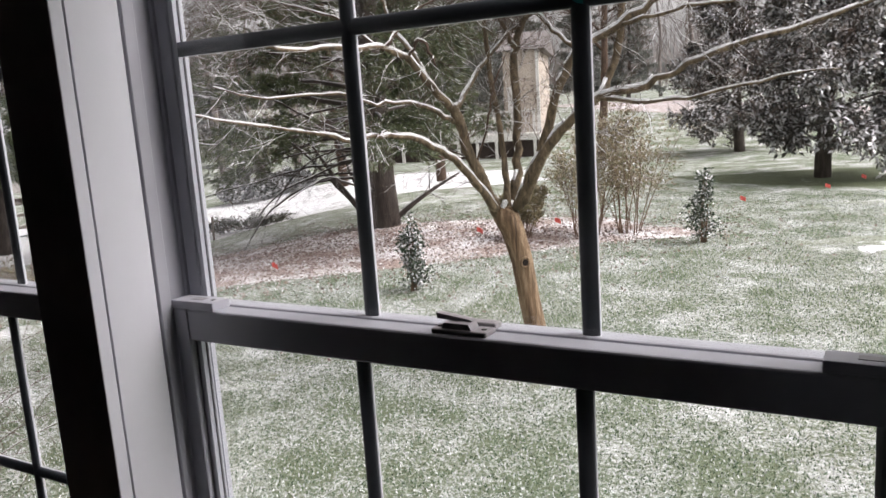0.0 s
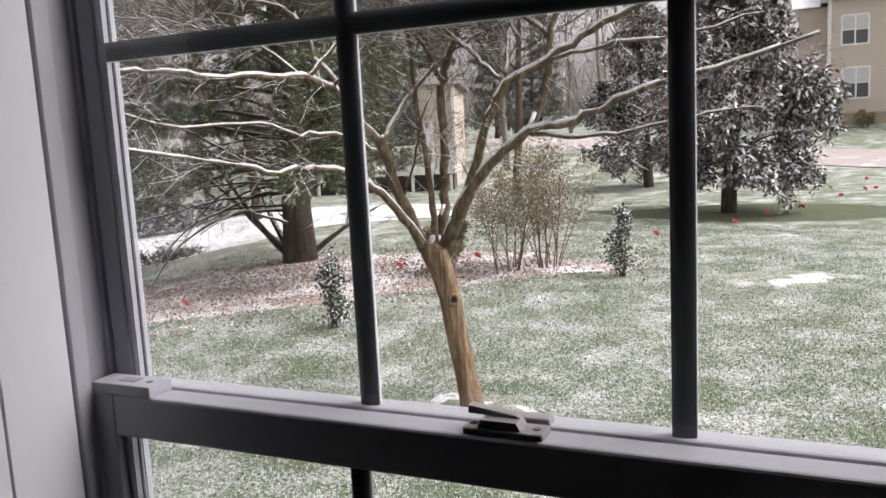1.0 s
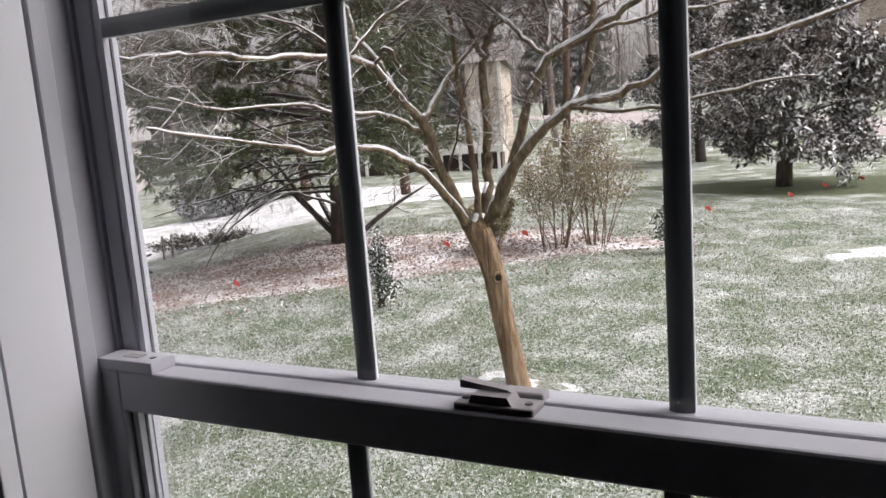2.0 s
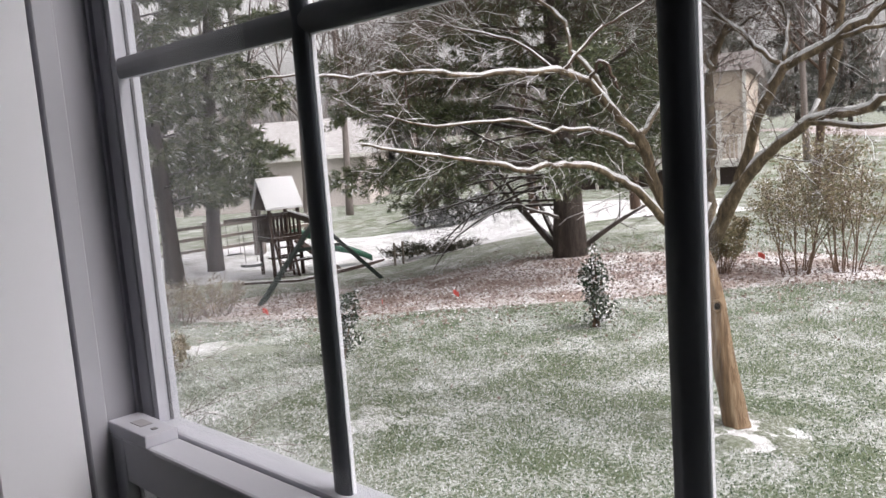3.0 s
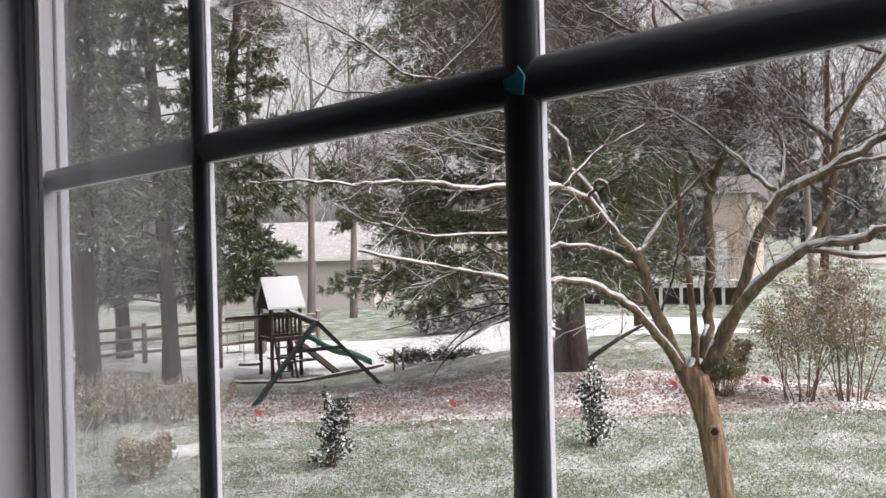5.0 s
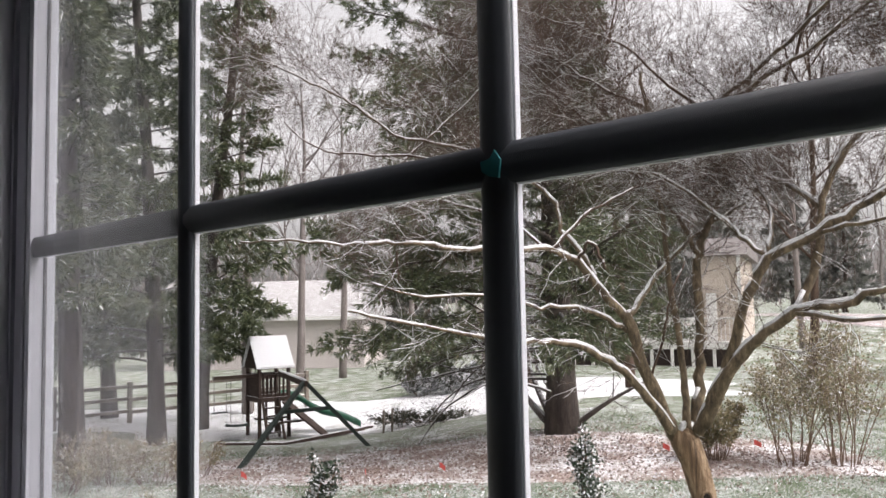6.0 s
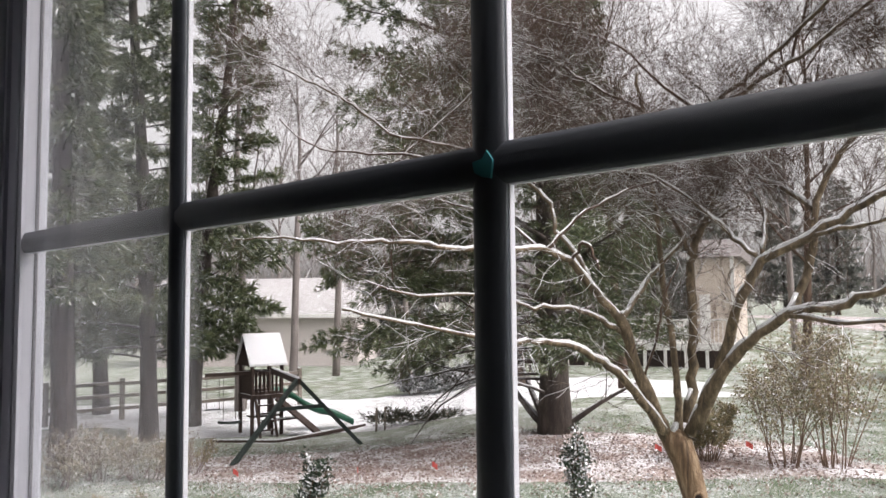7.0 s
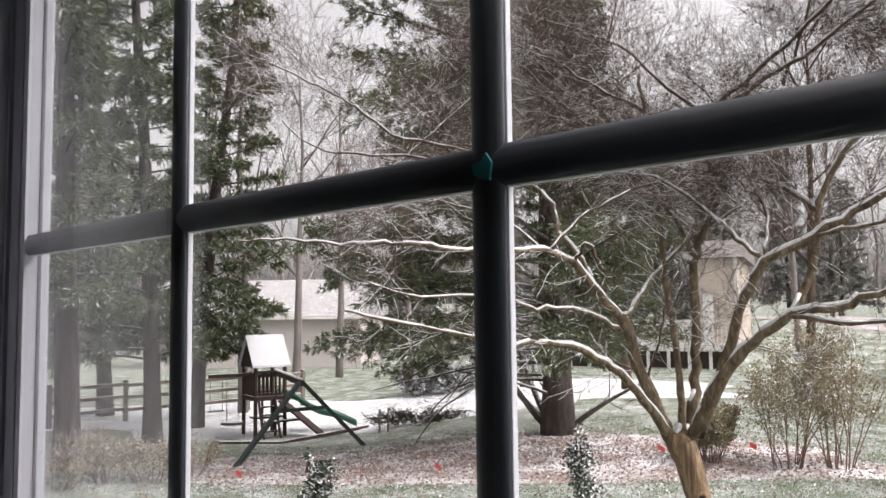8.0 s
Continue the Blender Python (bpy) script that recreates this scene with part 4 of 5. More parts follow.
# Grass without snow, its green darkened as the magnolia's shadow.
blob_patch("bare_grass", polar(-3.5, 21.8), 4.6, 1.9, 0.1, patch_material("shadowed_bare_grass", (0.045, 0.06, 0.03), (0.08, 0.10, 0.05), (0.13, 0.14, 0.08), 0.12, 22), "snow-free dark green grass with the shadow of the magnolia painted in", "grass", seed=15, rough=0.15)

# trees
big_pine = pine(3, 17, 0.29, 0.115, 5.4, "large pine with long drooping snowy boughs over mulch", spot(-35.7, 16.3), 150, 44, 9, -0.034, radians(35), (0.135, 0.019), 0.68, 1.9, 0.10)
left_pine = pine(4, 17, 0.23, 0.20, 3.4, "tall dark pine at the edge of the lawn", spot(-68.4, 17.5), 90, 30, 9, -0.03, radians(60), (0.21, 0.034), 0.7, 1.5)
slim_pine = pine(6, 18, 0.20, 0.12, 2.3, "slim tall pine behind the lawn", spot(-60.6, 24.0), 100, 22, 9, -0.045, None, (0.22, 0.032), 0.6, 1.3)
copy_at(slim_pine, spot(-63.3, 21.5), 2.0, 1.0)
copy_at(left_pine, spot(-73, 20.5), 1.1, 1.05)
copy_at(slim_pine, spot(-66.2, 28), 3.4, 1.1)
rng0 = np.random.default_rng(77)
# leaning stems from the foot of the large pine
lean = Tubes()
for a, t_, ln in ((-2.9, 0.75, 2.6), (-2.6, 1.0, 2.2), (0.4, 0.7, 1.7), (2.9, 0.9, 2.4)):
    q = wander(rng0, (0.2 * math.cos(a), 0.2 * math.sin(a), 0.1), (math.cos(a), math.sin(a), t_), ln, 8, 0.06, 0.05)
    lean.add(q, [0.075 * (1 - 0.7 * i / 8) for i in range(9)], 7)
    twigs(lean, rng0, q, 0.03, 1, 6, 0.6, 0.9, 0.02, None, 0.4)
mesh_ob("leaning_stems", lean.mesh("leaning_stems"), M_PINEBARK, big_pine, "dead stems leaning from the foot")
# long bare boughs low on the large pine
dead, dead_snow = Tubes(), Tubes()
for k in range(13):
    a = radians(rng0.uniform(140, 285))
    z0 = rng0.uniform(0.7, 2.6)
    q = wander(rng0, (0.25 * math.cos(a), 0.25 * math.sin(a), z0), (math.cos(a), math.sin(a), rng0.uniform(0.0, 0.25)), rng0.uniform(2.2, 4.8), 12, 0.10, -0.035)
    dead.add(q, [0.027 * (1 - 0.85 * i / 12) + 0.004 for i in range(13)], 6)
    twigs(dead, rng0, q, 0.012, 1, 10, 0.5, 0.9, -0.01, None, 0.25, 0.12, 0.5)
    if k % 3 == 0:
        snow_line(dead_snow, rng0, q, [0.03 * (1 - 0.85 * i / 12) + 0.004 for i in range(13)], 4)
mesh_ob("bare_boughs", dead.mesh("bare_boughs"), M_PINEBARK, big_pine, "long bare lower boughs")
tagged(mesh_ob("bough_snow", dead_snow.mesh("bough_snow"), M_BOUGHSNOW, big_pine, "snow lines on the lower boughs"), kind="stuff")
mag = magnolia(21, 7.0, 4.2, spot(-5.2, 21.7), "dark broad magnolia with snow on its leathery leaves", 34)
copy_at(mag, spot(-10.3, 31), 2.2, 1.0)
holly(31, 0.95, spot(-53.1, 9.6), "small upright holly with snowy leaves on the lawn")
holly(32, 1.08, spot(-34.5, 10.2), "small dense holly with snowy leaves beside the mulch")
holly(33, 1.3, spot(-12.9, 12.7), "young dark green holly standing alone on the lawn")
bush(41, 1.9, 1.7, 15, spot(-20.9, 13.6), "nearly bare bush with tan leaves in the mulch bed", 6)
bush(42, 2.1, 1.5, 15, spot(-17.9, 13.8), "nearly bare upright bush with rusty twigs in the mulch", 6)
bush(43, 0.9, 0.9, 14, spot(-25.6, 13.7), "small rounded bush behind the myrtle trunk", 20)
bush(44, 0.55, 0.8, 14, spot(-65.5, 9.8), "low twiggy shrub on the snowy lawn", 6, group="low shrubs")
for i, (a, r_) in enumerate(((-69, 14.2), (-66, 14.8), (-63.4, 14.4), (-60.8, 14.9), (-71.5, 14.8), (-67.4, 15.6))):
    bush(50 + i, 0.55 + 0.13 * (i * 7 % 4), 1.6, 15, spot(a, r_), "tangle of dry reddish brown brush", 2, "dry_brush", None, "dry brush at the lawn edge", M_BRUSH)


def arching_shrub(seed, at, label):
    rng = np.random.default_rng(seed)
    root = thing("arching_shrub", label, "shrub", at, "low shrubs")
    tb = Tubes()
    for k in range(11):
        a = rng.uniform(-1.0, 1.2)
        q = wander(rng, (0, 0, 0), (0.5 * math.cos(a), 0.5 * math.sin(a), 1.0), rng.uniform(1.5, 2.1), 12, 0.04, -0.12)
        tb.add(q, [0.0045 * (1 - 0.8 * i / 12) + 0.0015 for i in range(13)], 4)
        twigs(tb, rng, q, 0.004, 0, 10, 0.6, 0.32, -0.06, None, 0.3)
    mesh_ob("stems", tb.mesh("stems"), M_TWIG, root)


arching_shrub(61, spot(-73.5, 5.6), "bare arching twigs of a shrub near the house")
arching_shrub(62, spot(-78, 4.4), "bare arching twigs of a shrub near the house")

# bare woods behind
wood_a = bare_tree(71, 13, 0.17, spot(-54, 33), "tall bare tree behind the play tower", M_HAZEWOOD)
wood_b = bare_tree(72, 12, 0.15, spot(-31, 25), "bare twiggy tree behind the lawn", M_FINETWIG, 0.5, 3, 13, first=0.34)
wood_c = bare_tree(73, 14, 0.16, spot(-18, 62), "tall bare tree in the woods", M_HAZEWOOD, 0.35)
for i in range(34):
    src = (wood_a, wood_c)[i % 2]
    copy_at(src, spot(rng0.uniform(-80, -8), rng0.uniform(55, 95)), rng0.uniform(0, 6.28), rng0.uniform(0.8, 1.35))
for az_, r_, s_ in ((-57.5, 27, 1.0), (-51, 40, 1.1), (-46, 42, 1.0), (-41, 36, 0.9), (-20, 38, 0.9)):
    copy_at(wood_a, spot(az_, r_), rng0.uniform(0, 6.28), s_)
copy_at(wood_b, spot(-38, 27), 1.0, 1.0)
copy_at(wood_b, spot(-19.5, 30), 2.6, 1.0)


far_pine = pine(8, 13, 0.2, 0.1, 3.0, "far pine behind the houses, greyed by painted haze", spot(-33.5, 47), 80, 14, 8, -0.03, None, (0.34, 0.07), 0.75, 1.2, 0.15, M_HAZENEEDLE)
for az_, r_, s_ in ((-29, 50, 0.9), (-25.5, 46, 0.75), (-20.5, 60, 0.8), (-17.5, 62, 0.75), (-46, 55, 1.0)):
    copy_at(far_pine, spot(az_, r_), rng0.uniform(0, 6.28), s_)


def thicket():
    """The tangle of far woods all round."""
    rng = np.random.default_rng(81)
    n = 42000
    az = np.radians(rng.uniform(-180, 180, n))
    r = rng.uniform(70, 130, n)
    x, y = EYE.x + r * np.sin(az), EYE.y + r * np.cos(az)
    z = height(x, y) + rng.uniform(0, 1, n) ** 1.4 * 8
    d = np.stack([rng.normal(0, 0.35, n), rng.normal(0, 0.35, n), np.ones(n)], 1)
    me = leaf_mesh("far_woods", np.stack([x, y, z], 1), d, 3.2, 0.10, rng, 0.25)
    # Distance haze is worked into these light twig colours.
    tagged(mesh_ob("far_woods", me, leafy("haze_paled_twigs", [(0.16, 0.14, 0.135), (0.23, 0.20, 0.19), (0.30, 0.27, 0.26)], 0.2, -0.2, 0.6)), "grey brown bare woods in the distance, haze painted into their colour", "woods", kind="stuff")


thicket()


# ---------------------------------------------------------------- built things in the yard
M_CEDAR = bark("dark_stained_timber", (0.035, 0.022, 0.018), (0.06, 0.038, 0.03), (0.09, 0.06, 0.05), 10, 0.5, 0.8, 0.95, (0.3, 0.3, 2), 0.004)
M_GREENWOOD = paint("dark_green_timber", (0.02, 0.035, 0.03), 0.6, 30, 0.002, 0.2)
M_SLIDE = paint("green_plastic", (0.02, 0.12, 0.07), 0.3, 20, 0.001, 0.1)
M_SNOW = patch_material("roof_snow", (0.7, 0.71, 0.74), (0.78, 0.79, 0.82), (0.82, 0.83, 0.86), 1.0, 8)
M_RAILWOOD = bark("weathered_rail", (0.13, 0.11, 0.09), (0.2, 0.17, 0.14), (0.27, 0.23, 0.2), 8, 0.8, 0.5, 0.9, (0.3, 0.3, 1), 0.01)
M_SIDING = paint("beige_siding", (0.56, 0.485, 0.42), 0.7, 12, 0.002, 0.06)
M_ROOF = patch_material("thin_roof_snow", (0.22, 0.21, 0.21), (0.40, 0.39, 0.39), (0.56, 0.56, 0.57), 0.25, 5)
M_SHINGLE = paint("grey_shingle", (0.20, 0.18, 0.175), 0.85, 8, 0.004, 0.15)
M_PALE = paint("pale_grey_siding", (0.60, 0.55, 0.53), 0.7, 12, 0.002, 0.06)
M_WHITE = paint("white_house_trim", (0.78, 0.77, 0.75), 0.5, 20, 0.001, 0.04)
M_DECKSHADE = paint("deck_shade_brown", (0.07, 0.05, 0.045), 0.8, 8, 0.004, 0.2)
M_STONE = paint("tan_foundation", (0.40, 0.33, 0.26), 0.85, 6, 0.006, 0.15)
M_PANE = paint("dark_window_pane", (0.10, 0.11, 0.12), 0.08, 20, 0.0002, 0.1)
M_BLIND = paint("pale_blind", (0.55, 0.56, 0.57), 0.5, 20, 0.0005, 0.05)
M_FLAG = paint("red_flag_plastic", (0.80, 0.13, 0.11), 0.5, 60, 0.0005, 0.1)
M_WIRE = paint("flag_wire", (0.2, 0.19, 0.18), 0.4, 60, 0.0005, 0.1)


def place(az, r, slope):
    """A point at a compass angle and distance whose height the sight line's slope gives."""
    x, y = polar(az, r)
    return Vector((x, y, EYE.z + slope * r))


def playset():
    c = spot(-56.1, 22)
    root = thing("play_tower", "dark timber play tower with snowy roof, swing frame and green slide", "playset", c)
    rt = Vector((math.cos(radians(-56.2)), -math.sin(radians(-56.2)), 0))
    aw = Vector((math.sin(radians(-56.2)), math.cos(radians(-56.2)), 0))
    u = (rt * 0.93 + aw * 0.37).normalized()      # along the ridge
    v = Vector((-u.y, u.x, 0))                    # away
    up = Vector((0, 0, 1))

    def P(a, b, h):
        return u * a + v * b + up * h

    W, Dp = 0.40, 0.42
    for a in (-W, W):
        for b in (-Dp, Dp):
            part("post", beam(P(a, b, -0.1), P(a, b, 1.9), 0.075, 0.075, 0.006), M_CEDAR, root)
    part("deck", beam(P(-W - 0.05, 0, 1.0), P(W + 0.05, 0, 1.0), 2 * Dp + 0.1, 0.12, 0.01), M_CEDAR, root)
    for b in (-Dp, Dp):
        for h in (1.10, 1.60):
            part("guard_rail", beam(P(-W, b, h), P(W, b, h), 0.04, 0.09, 0.005), M_CEDAR, root)
        for k in range(7):
            a = -W + 0.1 + k * 0.11
            part("baluster", beam(P(a, b * 1.05, 1.1), P(a, b * 1.05, 1.62), 0.02, 0.07, 0.003), M_CEDAR, root)
    part("side_panel", beam(P(-W, -Dp, 1.35), P(-W, Dp, 1.35), 0.03, 0.56, 0.004), M_CEDAR, root, "solid timber side panel")
    for b, h in ((-1, 0), (1, 0)):
        slope = bmesh.new()
        q = [P(-W - 0.12, b * (Dp + 0.12), 1.80), P(W + 0.12, b * (Dp + 0.12), 1.80), P(W + 0.12, 0, 2.58), P(-W - 0.12, 0, 2.58)]
        lo, hi = [slope.verts.new(p) for p in q], [slope.verts.new(p + up * 0.05) for p in q]
        slope.faces.new(lo), slope.faces.new(hi)
        for i in range(4):
            slope.faces.new((lo[i], lo[(i + 1) % 4], hi[(i + 1) % 4], hi[i]))
        part("roof", slope, M_SNOW, root, "snow-covered roof slope")
    for a in (-W - 0.06, W + 0.06):
        gb = bmesh.new()
        q = [P(a, -Dp - 0.1, 1.80), P(a, Dp + 0.1, 1.80), P(a, 0, 2.56)]
        lo, hi = [gb.verts.new(p) for p in q], [gb.verts.new(p + u * 0.03) for p in q]
        gb.faces.new(lo), gb.faces.new(hi)
        for i in range(3):
            gb.faces.new((lo[i], lo[(i + 1) % 3], hi[(i + 1) % 3], hi[i]))
        part("gable", gb, M_CEDAR, root)
    loc = lambda w: w - c
    fl, fr = loc(spot(-58.1, 15.7)), loc(spot(-49.1, 18.7))
    apex = loc(place(-53.6, 18.4, -0.0854))
    part("frame_leg", beam(fl - up * 0.05, apex + up * 0.04, 0.09, 0.09, 0.01), M_GREENWOOD, root)
    part("frame_leg", beam(fr - up * 0.05, apex + up * 0.04, 0.09, 0.09, 0.01), M_GREENWOOD, root)
    part("frame_brace", beam(fl.lerp(apex, 0.62), fr.lerp(apex, 0.62), 0.05, 0.08, 0.006), M_GREENWOOD, root)
    part("swing_beam", beam(P(W * 0.4, -Dp, apex.z), apex + (apex - P(W * 0.4, -Dp, apex.z)).normalized() * 0.1, 0.09, 0.13, 0.01), M_CEDAR, root, "beam with snow on top")
    part("beam_snow", beam(P(W * 0.4, -Dp, apex.z + 0.08), apex + up * 0.08, 0.075, 0.03, 0.01), M_SNOW, root, "line of snow on the beam")
    part("cross_beam", beam(P(-W - 1.15, -Dp * 0.5, 1.62), P(W + 0.1, -Dp * 0.5, 1.62), 0.07, 0.09, 0.006), M_CEDAR, root)
    # wavy slide
    sl = bmesh.new()
    a0, a1 = P(W, 0.1, 1.0), loc(spot(-49.9, 22.6)) + up * 0.12
    d = (a1 - a0)
    s = d.cross(up).normalized()
    prev = None
    for i in range(13):
        t = i / 12
        p = a0 + d * t + up * (0.12 * math.sin(t * 9.0) * (1 - t) + 0.10 * (1 - t) * t)
        ring = [sl.verts.new(p + s * a + up * b) for a, b in ((-0.26, 0.14), (-0.22, 0.14), (-0.2, 0.0), (0.2, 0.0), (0.22, 0.14), (0.26, 0.14), (0.23, -0.04), (-0.23, -0.04))]
        if prev:
            for k in range(8):
                sl.faces.new((prev[k], prev[(k + 1) % 8], ring[(k + 1) % 8], ring[k]))
        prev = ring
    part("slide", sl, M_SLIDE, root, "wavy green plastic slide", True)
    part("climbing_ramp", beam(P(W * 0.6, -Dp - 0.1, 0.95), P(W + 0.75, -Dp - 0.75, 0.02), 0.55, 0.05, 0.004), M_CEDAR, root, "sloping climbing board")
    for b in (-0.28, 0.28):
        part("ladder_rail", beam(P(-0.12 + b * 0.8, -Dp - 0.06, 1.0), P(-0.12 + b * 0.8, -Dp - 0.45, 0.0), 0.05, 0.07, 0.004), M_CEDAR, root)
    for k in range(4):
        h = 0.2 + k * 0.2
        part("rung", beam(P(-0.35, -Dp - 0.06 - 0.39 * (1 - h), h), P(0.11, -Dp - 0.06 - 0.39 * (1 - h), h), 0.05, 0.04, 0.004), M_CEDAR, root)
    part("bench", beam(P(-0.2, -Dp - 0.2, 0.42), P(0.95, -Dp - 0.2, 0.42), 0.25, 0.04, 0.004), M_CEDAR, root)
    # disc swing and trapeze on chains under the long beam
    for a, seat in ((-W - 0.52, True), (-W - 0.95, False)):
        h = 0.42 if seat else 0.75
        for e in (-0.16, 0.16):
            part("chain", beam(P(a + e, -Dp * 0.5, 1.6), P(a + e, -Dp * 0.5, h), 0.014, 0.014), M_WIRE, root)
        if seat:
            disc = bmesh.new()
            bmesh.ops.create_cone(disc, cap_ends=True, segments=20, radius1=0.30, radius2=0.27, depth=0.06, matrix=Matrix.Translation(P(a, -Dp * 0.5, h)))
            part("swing_seat", disc, M_GREENWOOD, root, "round dark swing seat with snow")
            top = bmesh.new()
            bmesh.ops.create_cone(top, cap_ends=True, segments=20, radius1=0.26, radius2=0.22, depth=0.02, matrix=Matrix.Translation(P(a, -Dp * 0.5, h + 0.042)))
            part("seat_snow", top, M_SNOW, root)
        else:
            part("trapeze_bar", beam(P(a - 0.2, -Dp * 0.5, h), P(a + 0.2, -Dp * 0.5, h), 0.03, 0.03, 0.004), M_GREENWOOD, root)
    part("under_table", beam(P(-W, -0.2, 0.5), P(W, -0.2, 0.5), 0.35, 0.05, 0.004), M_CEDAR, root)
    for a in (-W * 0.5, W * 0.4):
        part("lower_post", beam(P(a, -Dp * 0.9, 0), P(a, -Dp * 0.9, 1.0), 0.05, 0.05, 0.004), M_CEDAR, root)
    # timber border round the play ground
    edge = [loc(spot(-59.3, 20.6)), loc(spot(-55.0, 20.0)), loc(spot(-49.0, 22.5))]
    for p, q in zip(edge, edge[1:]):
        tagged(part("border_timber", beam(p + up * 0.03 + c, q + up * 0.03 + c, 0.10, 0.09, 0.01), M_CEDAR), "dark landscape timber edging the play area", "timber edging", "play area edging")


def fence():
    root = thing("rail_fence", "weathered split-rail fence with snow on its rails", "fence", spot(-62, 27))
    o = root.location
    ps = [spot(a, r) for a, r in ((-74, 25), (-69.5, 25.6), (-65, 26.2), (-61, 26.8), (-57.2, 27.6), (-53.5, 28.4))]
    for p in ps:
        part("fence_post", beam(p - o + Vector((0, 0, -0.1)), p - o + Vector((0, 0, 1.25)), 0.13, 0.13, 0.02), M_RAILWOOD, root)
    for p, q in zip(ps, ps[1:]):
        for h in (0.35, 0.72, 1.08):
            part("rail", beam(p - o + Vector((0, 0, h)), q - o + Vector((0, 0, h + 0.03)), 0.07, 0.11, 0.02), M_RAILWOOD, root)


def flag(az, r):
    p = spot(az, r)
    root = thing("marker_flag", "small red marker flag on a wire in the lawn", "flag", p, "red marker flags")
    root.scale = (0.75, 0.75, 0.75)
    part("wire", beam((0, 0, -0.03), (0, 0, 0.26), 0.006, 0.006), M_WIRE, root)
    bm = bmesh.new()
    rows = []
    t = rng0.uniform(-0.6, 0.6)
    for i in range(5):
        a = i / 4 * 0.15
        w = 0.018 * math.sin(i * 1.3)
        rows.append([bm.verts.new((a * math.cos(t), a * math.sin(t) + w + e, h - 0.06 * i / 4 * (t > 0))) for h, e in ((0.26, 0), (0.15, 0), (0.15, 0.004), (0.26, 0.004))])
    for p0, p1 in zip(rows, rows[1:]):
        for k in range(4):
            bm.faces.new((p0[k], p0[(k + 1) % 4], p1[(k + 1) % 4], p1[k]))
    part("flag_sheet", bm, M_FLAG, root)


def house_window(root, x0, x1, z0, z1, y, twin=True):
    w = part("window", box(x0, x1, y - 0.05, y - 0.01, z0, z1, 0.01), M_WHITE, root)
    mid = (x0 + x1) / 2
    cols = ((x0 + 0.09, mid - 0.04), (mid + 0.04, x1 - 0.09)) if twin else ((x0 + 0.09, x1 - 0.09),)
    for a, b in cols:
        zm = (z0 + z1) / 2
        part("pane", box(a, b, y - 0.056, y - 0.045, z0 + 0.09, zm - 0.03), M_PANE, w)
        part("pane", box(a, b, y - 0.056, y - 0.045, zm + 0.03, z1 - 0.09), M_BLIND, w, "pane with a pale blind behind")


def clad(name, x0, x1, y, z0, z1, root, material, lap=0.22):
    """Lapped siding boards on a wall that faces the camera, as one stack."""
    k, o = int((z1 - z0) / lap), []
    for i in range(k):
        o += [(y - 0.03, z0 + i * lap), (y - 0.008, z0 + (i + 1) * lap)]
    o = [(y + 0.25, z0)] + o + [(y + 0.25, z0 + k * lap)]
    return part(name, prism(o, x0, x1, "x"), material, root)


def far_house():
    gz, y = 1.55, 48.8
    root = thing("beige_house", "two-storey beige sided house with white windows", "house", (0, 0, 0), "houses")
    part("body", box(1.66, 15, y + 0.2, y + 9, gz - 1, 8.4), M_SIDING, root)
    clad("wall", 1.64, 15, y, gz + 0.75, 8.4, root, M_SIDING)
    part("foundation", box(1.66, 15, y + 0.0, y + 0.25, gz - 1, gz + 0.75), M_STONE, root, "tan foundation band")
    part("wing", box(0.1, 1.66, y + 1.6, y + 8, gz - 1, 8.2), M_SIDING, root)
    clad("wing_wall", 0.1, 1.60, y + 1.4, gz + 0.4, 8.2, root, M_SIDING)
    part("corner_trim", box(1.56, 1.74, y - 0.06, y + 0.02, gz + 0.7, 8.4), M_WHITE, root)
    house_window(root, 2.28, 3.66, 3.03, 4.75, y)
    house_window(root, 2.20, 3.58, 5.87, 7.5, y)
    house_window(root, 6.2, 7.6, 3.03, 4.75, y)
    house_window(root, 6.2, 7.6, 5.87, 7.5, y)
    house_window(root, 0.75, 1.35, 3.0, 4.7, y + 1.4, False)
    part("roof", prism([(y - 0.5, 8.35), (y + 4.5, 11.4), (y + 9.5, 8.35)], 1.2, 15.5, "x"), M_SNOW, root, "snow-covered gable roof")
    part("wing_roof", prism([(y + 1.0, 8.15), (y + 4.6, 10.4), (y + 8.4, 8.15)], -0.3, 1.2, "x"), M_SNOW, root)
    bush(91, 1.5, 2.2, 20, Vector((1.0, y - 1.5, g(1.0, y - 1.5))), "rounded dark shrub by the house corner", 30, "shrub", M_HOLLY, "house shrubs", None, 0.12)
    bush(92, 0.8, 1.2, 14, Vector((3.4, y - 1.0, g(3.4, y - 1.0))), "low shrub at the house foundation", 18, "shrub", M_DRYLEAF, "house shrubs", None, 0.1)


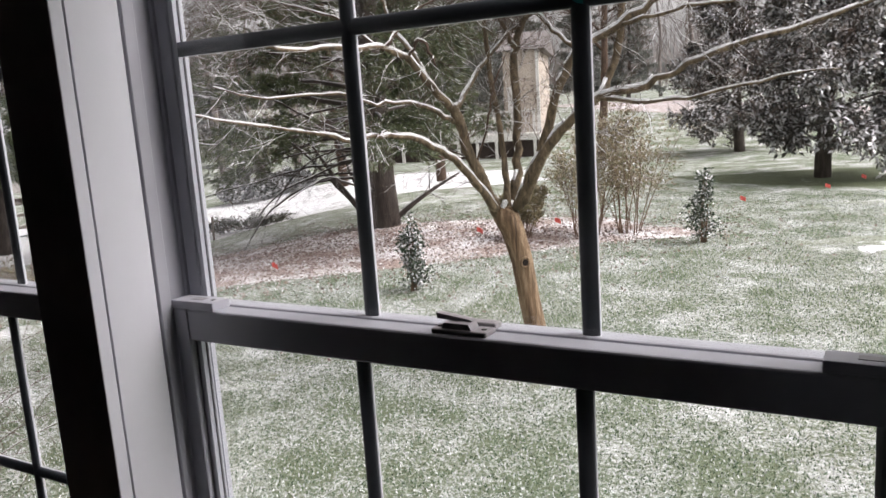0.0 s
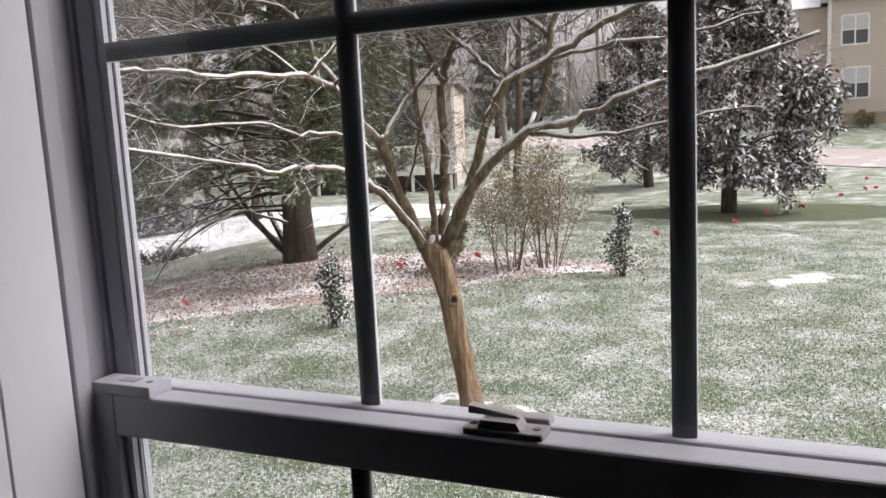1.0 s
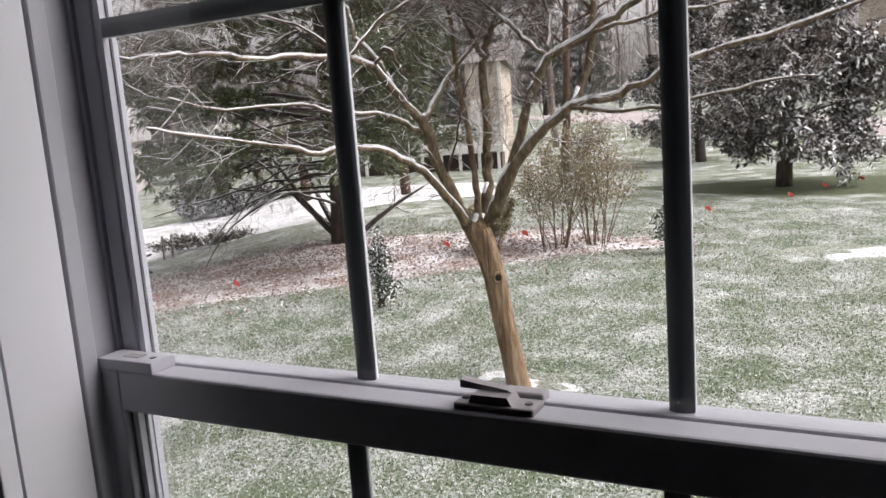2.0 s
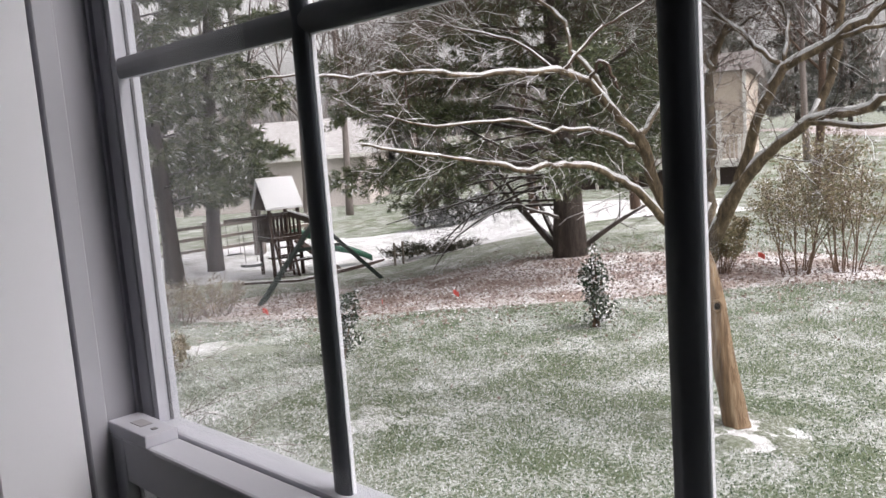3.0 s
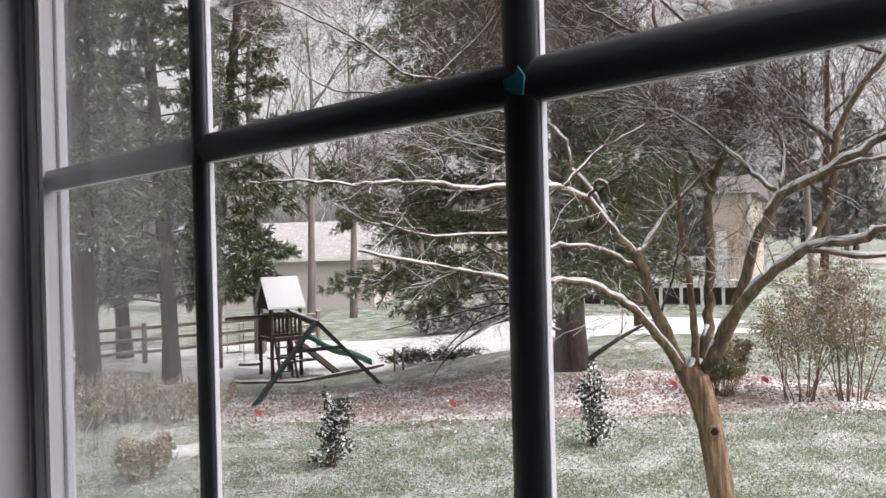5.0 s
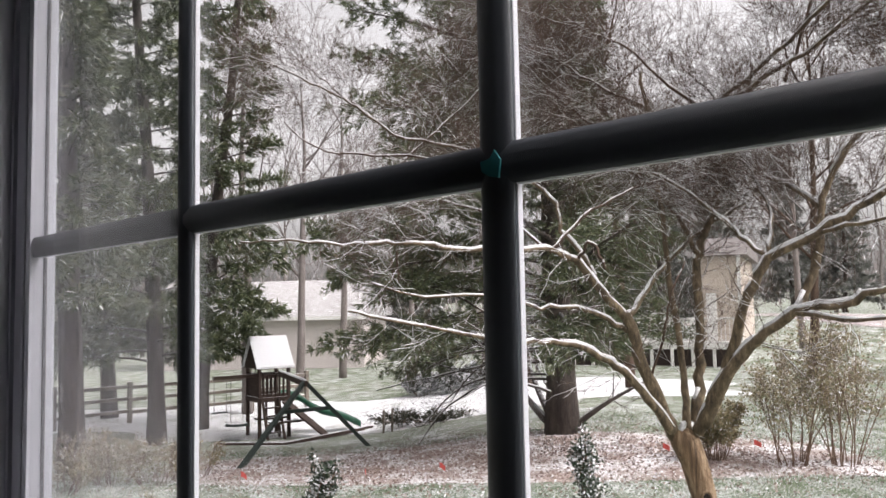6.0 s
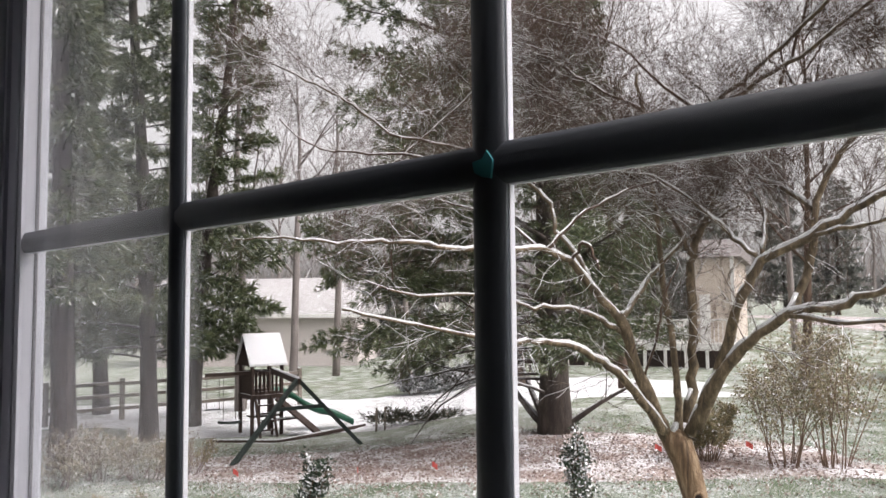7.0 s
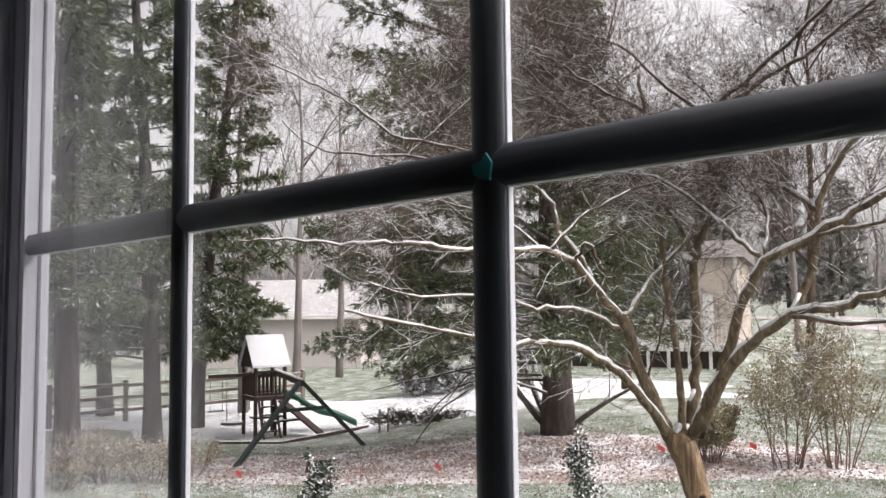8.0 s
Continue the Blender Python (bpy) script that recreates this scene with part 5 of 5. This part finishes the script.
def deck_house():
    root = thing("deck_house", "beige house with a raised white-railed deck", "house", (0, 0, 0), "houses")
    a, b = Vector((*polar(-36, 34.8), 0)), Vector((*polar(-23.7, 33.5), 0))
    d = (b - a)
    L, ang = d.length, math.atan2(d.y, d.x)
    root.matrix_basis = Matrix.Translation((a.x, a.y, 0)) @ Matrix.Rotation(ang, 4, "Z")
    part("body", box(L - 1.45, L, 0.4, 9, -0.5, 4.4), M_SIDING, root)
    clad("wall", L - 1.45, L, 0.3, 0.95, 4.4, root, M_SIDING, 0.2)
    part("corner_trim", box(L - 0.1, L + 0.03, 0.22, 0.4, 0.95, 4.4), M_WHITE, root)
    part("roof", prism([(0.1, 4.38), (4.5, 5.4), (9.2, 4.38)], L - 1.7, L + 0.3, "x"), M_SHINGLE, root, "grey shingle roof")
    part("deck_door", box(L - 1.3, L - 0.9, 0.24, 0.32, 1.0, 2.9, 0.01), M_WHITE, root)
    part("deck_floor", box(0, L - 0.0, -0.6, 4.0, 0.72, 1.0, 0.01), M_WHITE, root, "white deck edge with snow")
    # Dark box fills the space below the floor in place of its shade.
    part("under_deck", box(0.1, L - 0.1, -0.2, 0.3, -0.6, 0.72), M_DECKSHADE, root, "dark brown box standing for the shade under the deck")
    n = 9
    for i in range(n + 1):
        x = 0.1 + (L - 0.3) * i / n
        part("deck_post", box(x - 0.06, x + 0.06, -0.58, -0.46, -0.5, 1.95, 0.01), M_WHITE, root)
    part("hand_rail", box(0.1, L - 0.1, -0.56, -0.48, 1.86, 1.94, 0.01), M_WHITE, root)
    for i in range(int(L / 0.16)):
        x = 0.16 + i * 0.16
        part("baluster", box(x - 0.015, x + 0.015, -0.535, -0.505, 1.0, 1.80), M_WHITE, root)


def back_house():
    root = thing("pale_house", "pale beige house with a snowy roof behind the fence", "house", (0, 0, 0), "houses")
    a, b = Vector((*polar(-64, 50), 0)), Vector((*polar(-49.5, 46), 0))
    d = b - a
    L, ang = d.length, math.atan2(d.y, d.x)
    root.matrix_basis = Matrix.Translation((a.x, a.y, 0)) @ Matrix.Rotation(ang, 4, "Z")
    part("body", box(0, L, 0.2, 8, -1.5, 2.2), M_PALE, root)
    clad("wall", 0, L, 0, -1.4, 2.2, root, M_PALE)
    part("fascia", box(-0.4, L + 0.4, -0.56, -0.5, 2.0, 2.2), M_WHITE, root)
    part("roof", prism([(-0.5, 2.15), (4, 4.4), (8.5, 2.15)], -0.4, L + 0.4, "x"), M_ROOF, root, "snow-covered roof")


def juniper():
    """Low spreading evergreen, wider than high, with two stakes beside it."""
    rng = np.random.default_rng(64)
    root = thing("juniper", "low dark spreading juniper with flecks of snow", "shrub", spot(-44.8, 21.5), "low evergreens")
    side = Vector((math.cos(radians(-44.8)), -math.sin(radians(-44.8)), 0))
    tb, pos, way = Tubes(), [], []
    for k in range(46):
        a, t = rng.uniform(0, 6.28), rng.uniform(-1.1, 1.1)
        q = wander(rng, side * t + Vector((0, 0, 0.02)), (math.cos(a), math.sin(a), 0.42), rng.uniform(0.4, 0.75), 5, 0.1, -0.03)
        tb.add(q, [0.014 * (1 - 0.7 * i / 5) for i in range(6)], 4)
        for _ in range(70):
            p, d = along(q, rng.uniform(0.2, 1))
            pos.append(p + Vector(rng.normal(0, 0.06, 3)))
            way.append(d + Vector((0, 0, 0.3)))
    mesh_ob("stems", tb.mesh("stems"), M_STEM, root)
    tagged(mesh_ob("needles", leaf_mesh("needles", np.array(pos), np.array(way), 0.12, 0.03, rng, 0.6), leafy("juniper_needles", [(0.02, 0.028, 0.016), (0.04, 0.045, 0.025), (0.09, 0.075, 0.05)], 0.12, 0.0, 0.6), root), kind="stuff")
    for az in (-48.2, -47.6):
        p = spot(az, 21)
        st = thing("stake", "thin weathered garden stake in snow", "stake", p, "garden stakes")
        part("stick", beam((0, 0, -0.1), (0.02, 0, 0.62), 0.04, 0.04, 0.004), M_RAILWOOD, st)


playset()
fence()
juniper()
for a_, r_ in ((-5.0, 19.0), (-2.9, 20.7), (-0.7, 21.9), (1.6, 24.3), (3.0, 26.3), (3.6, 26.3), (3.1, 29.7), (-10.3, 17.0), (0.4, 29.3), (-57.9, 13.6), (-49.5, 13.0), (-44.3, 13.0), (-29.0, 14.0), (-23.2, 14.6)):
    flag(a_, r_)
far_house()
deck_house()
back_house()
for i, (a_, r_) in enumerate(((-45.5, 29), (-43.2, 28.5), (-41.5, 29.5))):
    bush(95 + i, 0.75, 1.5, 18, spot(a_, r_), "low rounded shrub covered with snow", 34, "snowy_shrub", leafy("snowy_shrub_leaves", [(0.03, 0.04, 0.025), (0.06, 0.06, 0.04)], 0.75, -0.6, 0.2, 0.7, 1.0) if i == 0 else bpy.data.materials["snowy_shrub_leaves"], "snowy shrubs", None, 0.12)
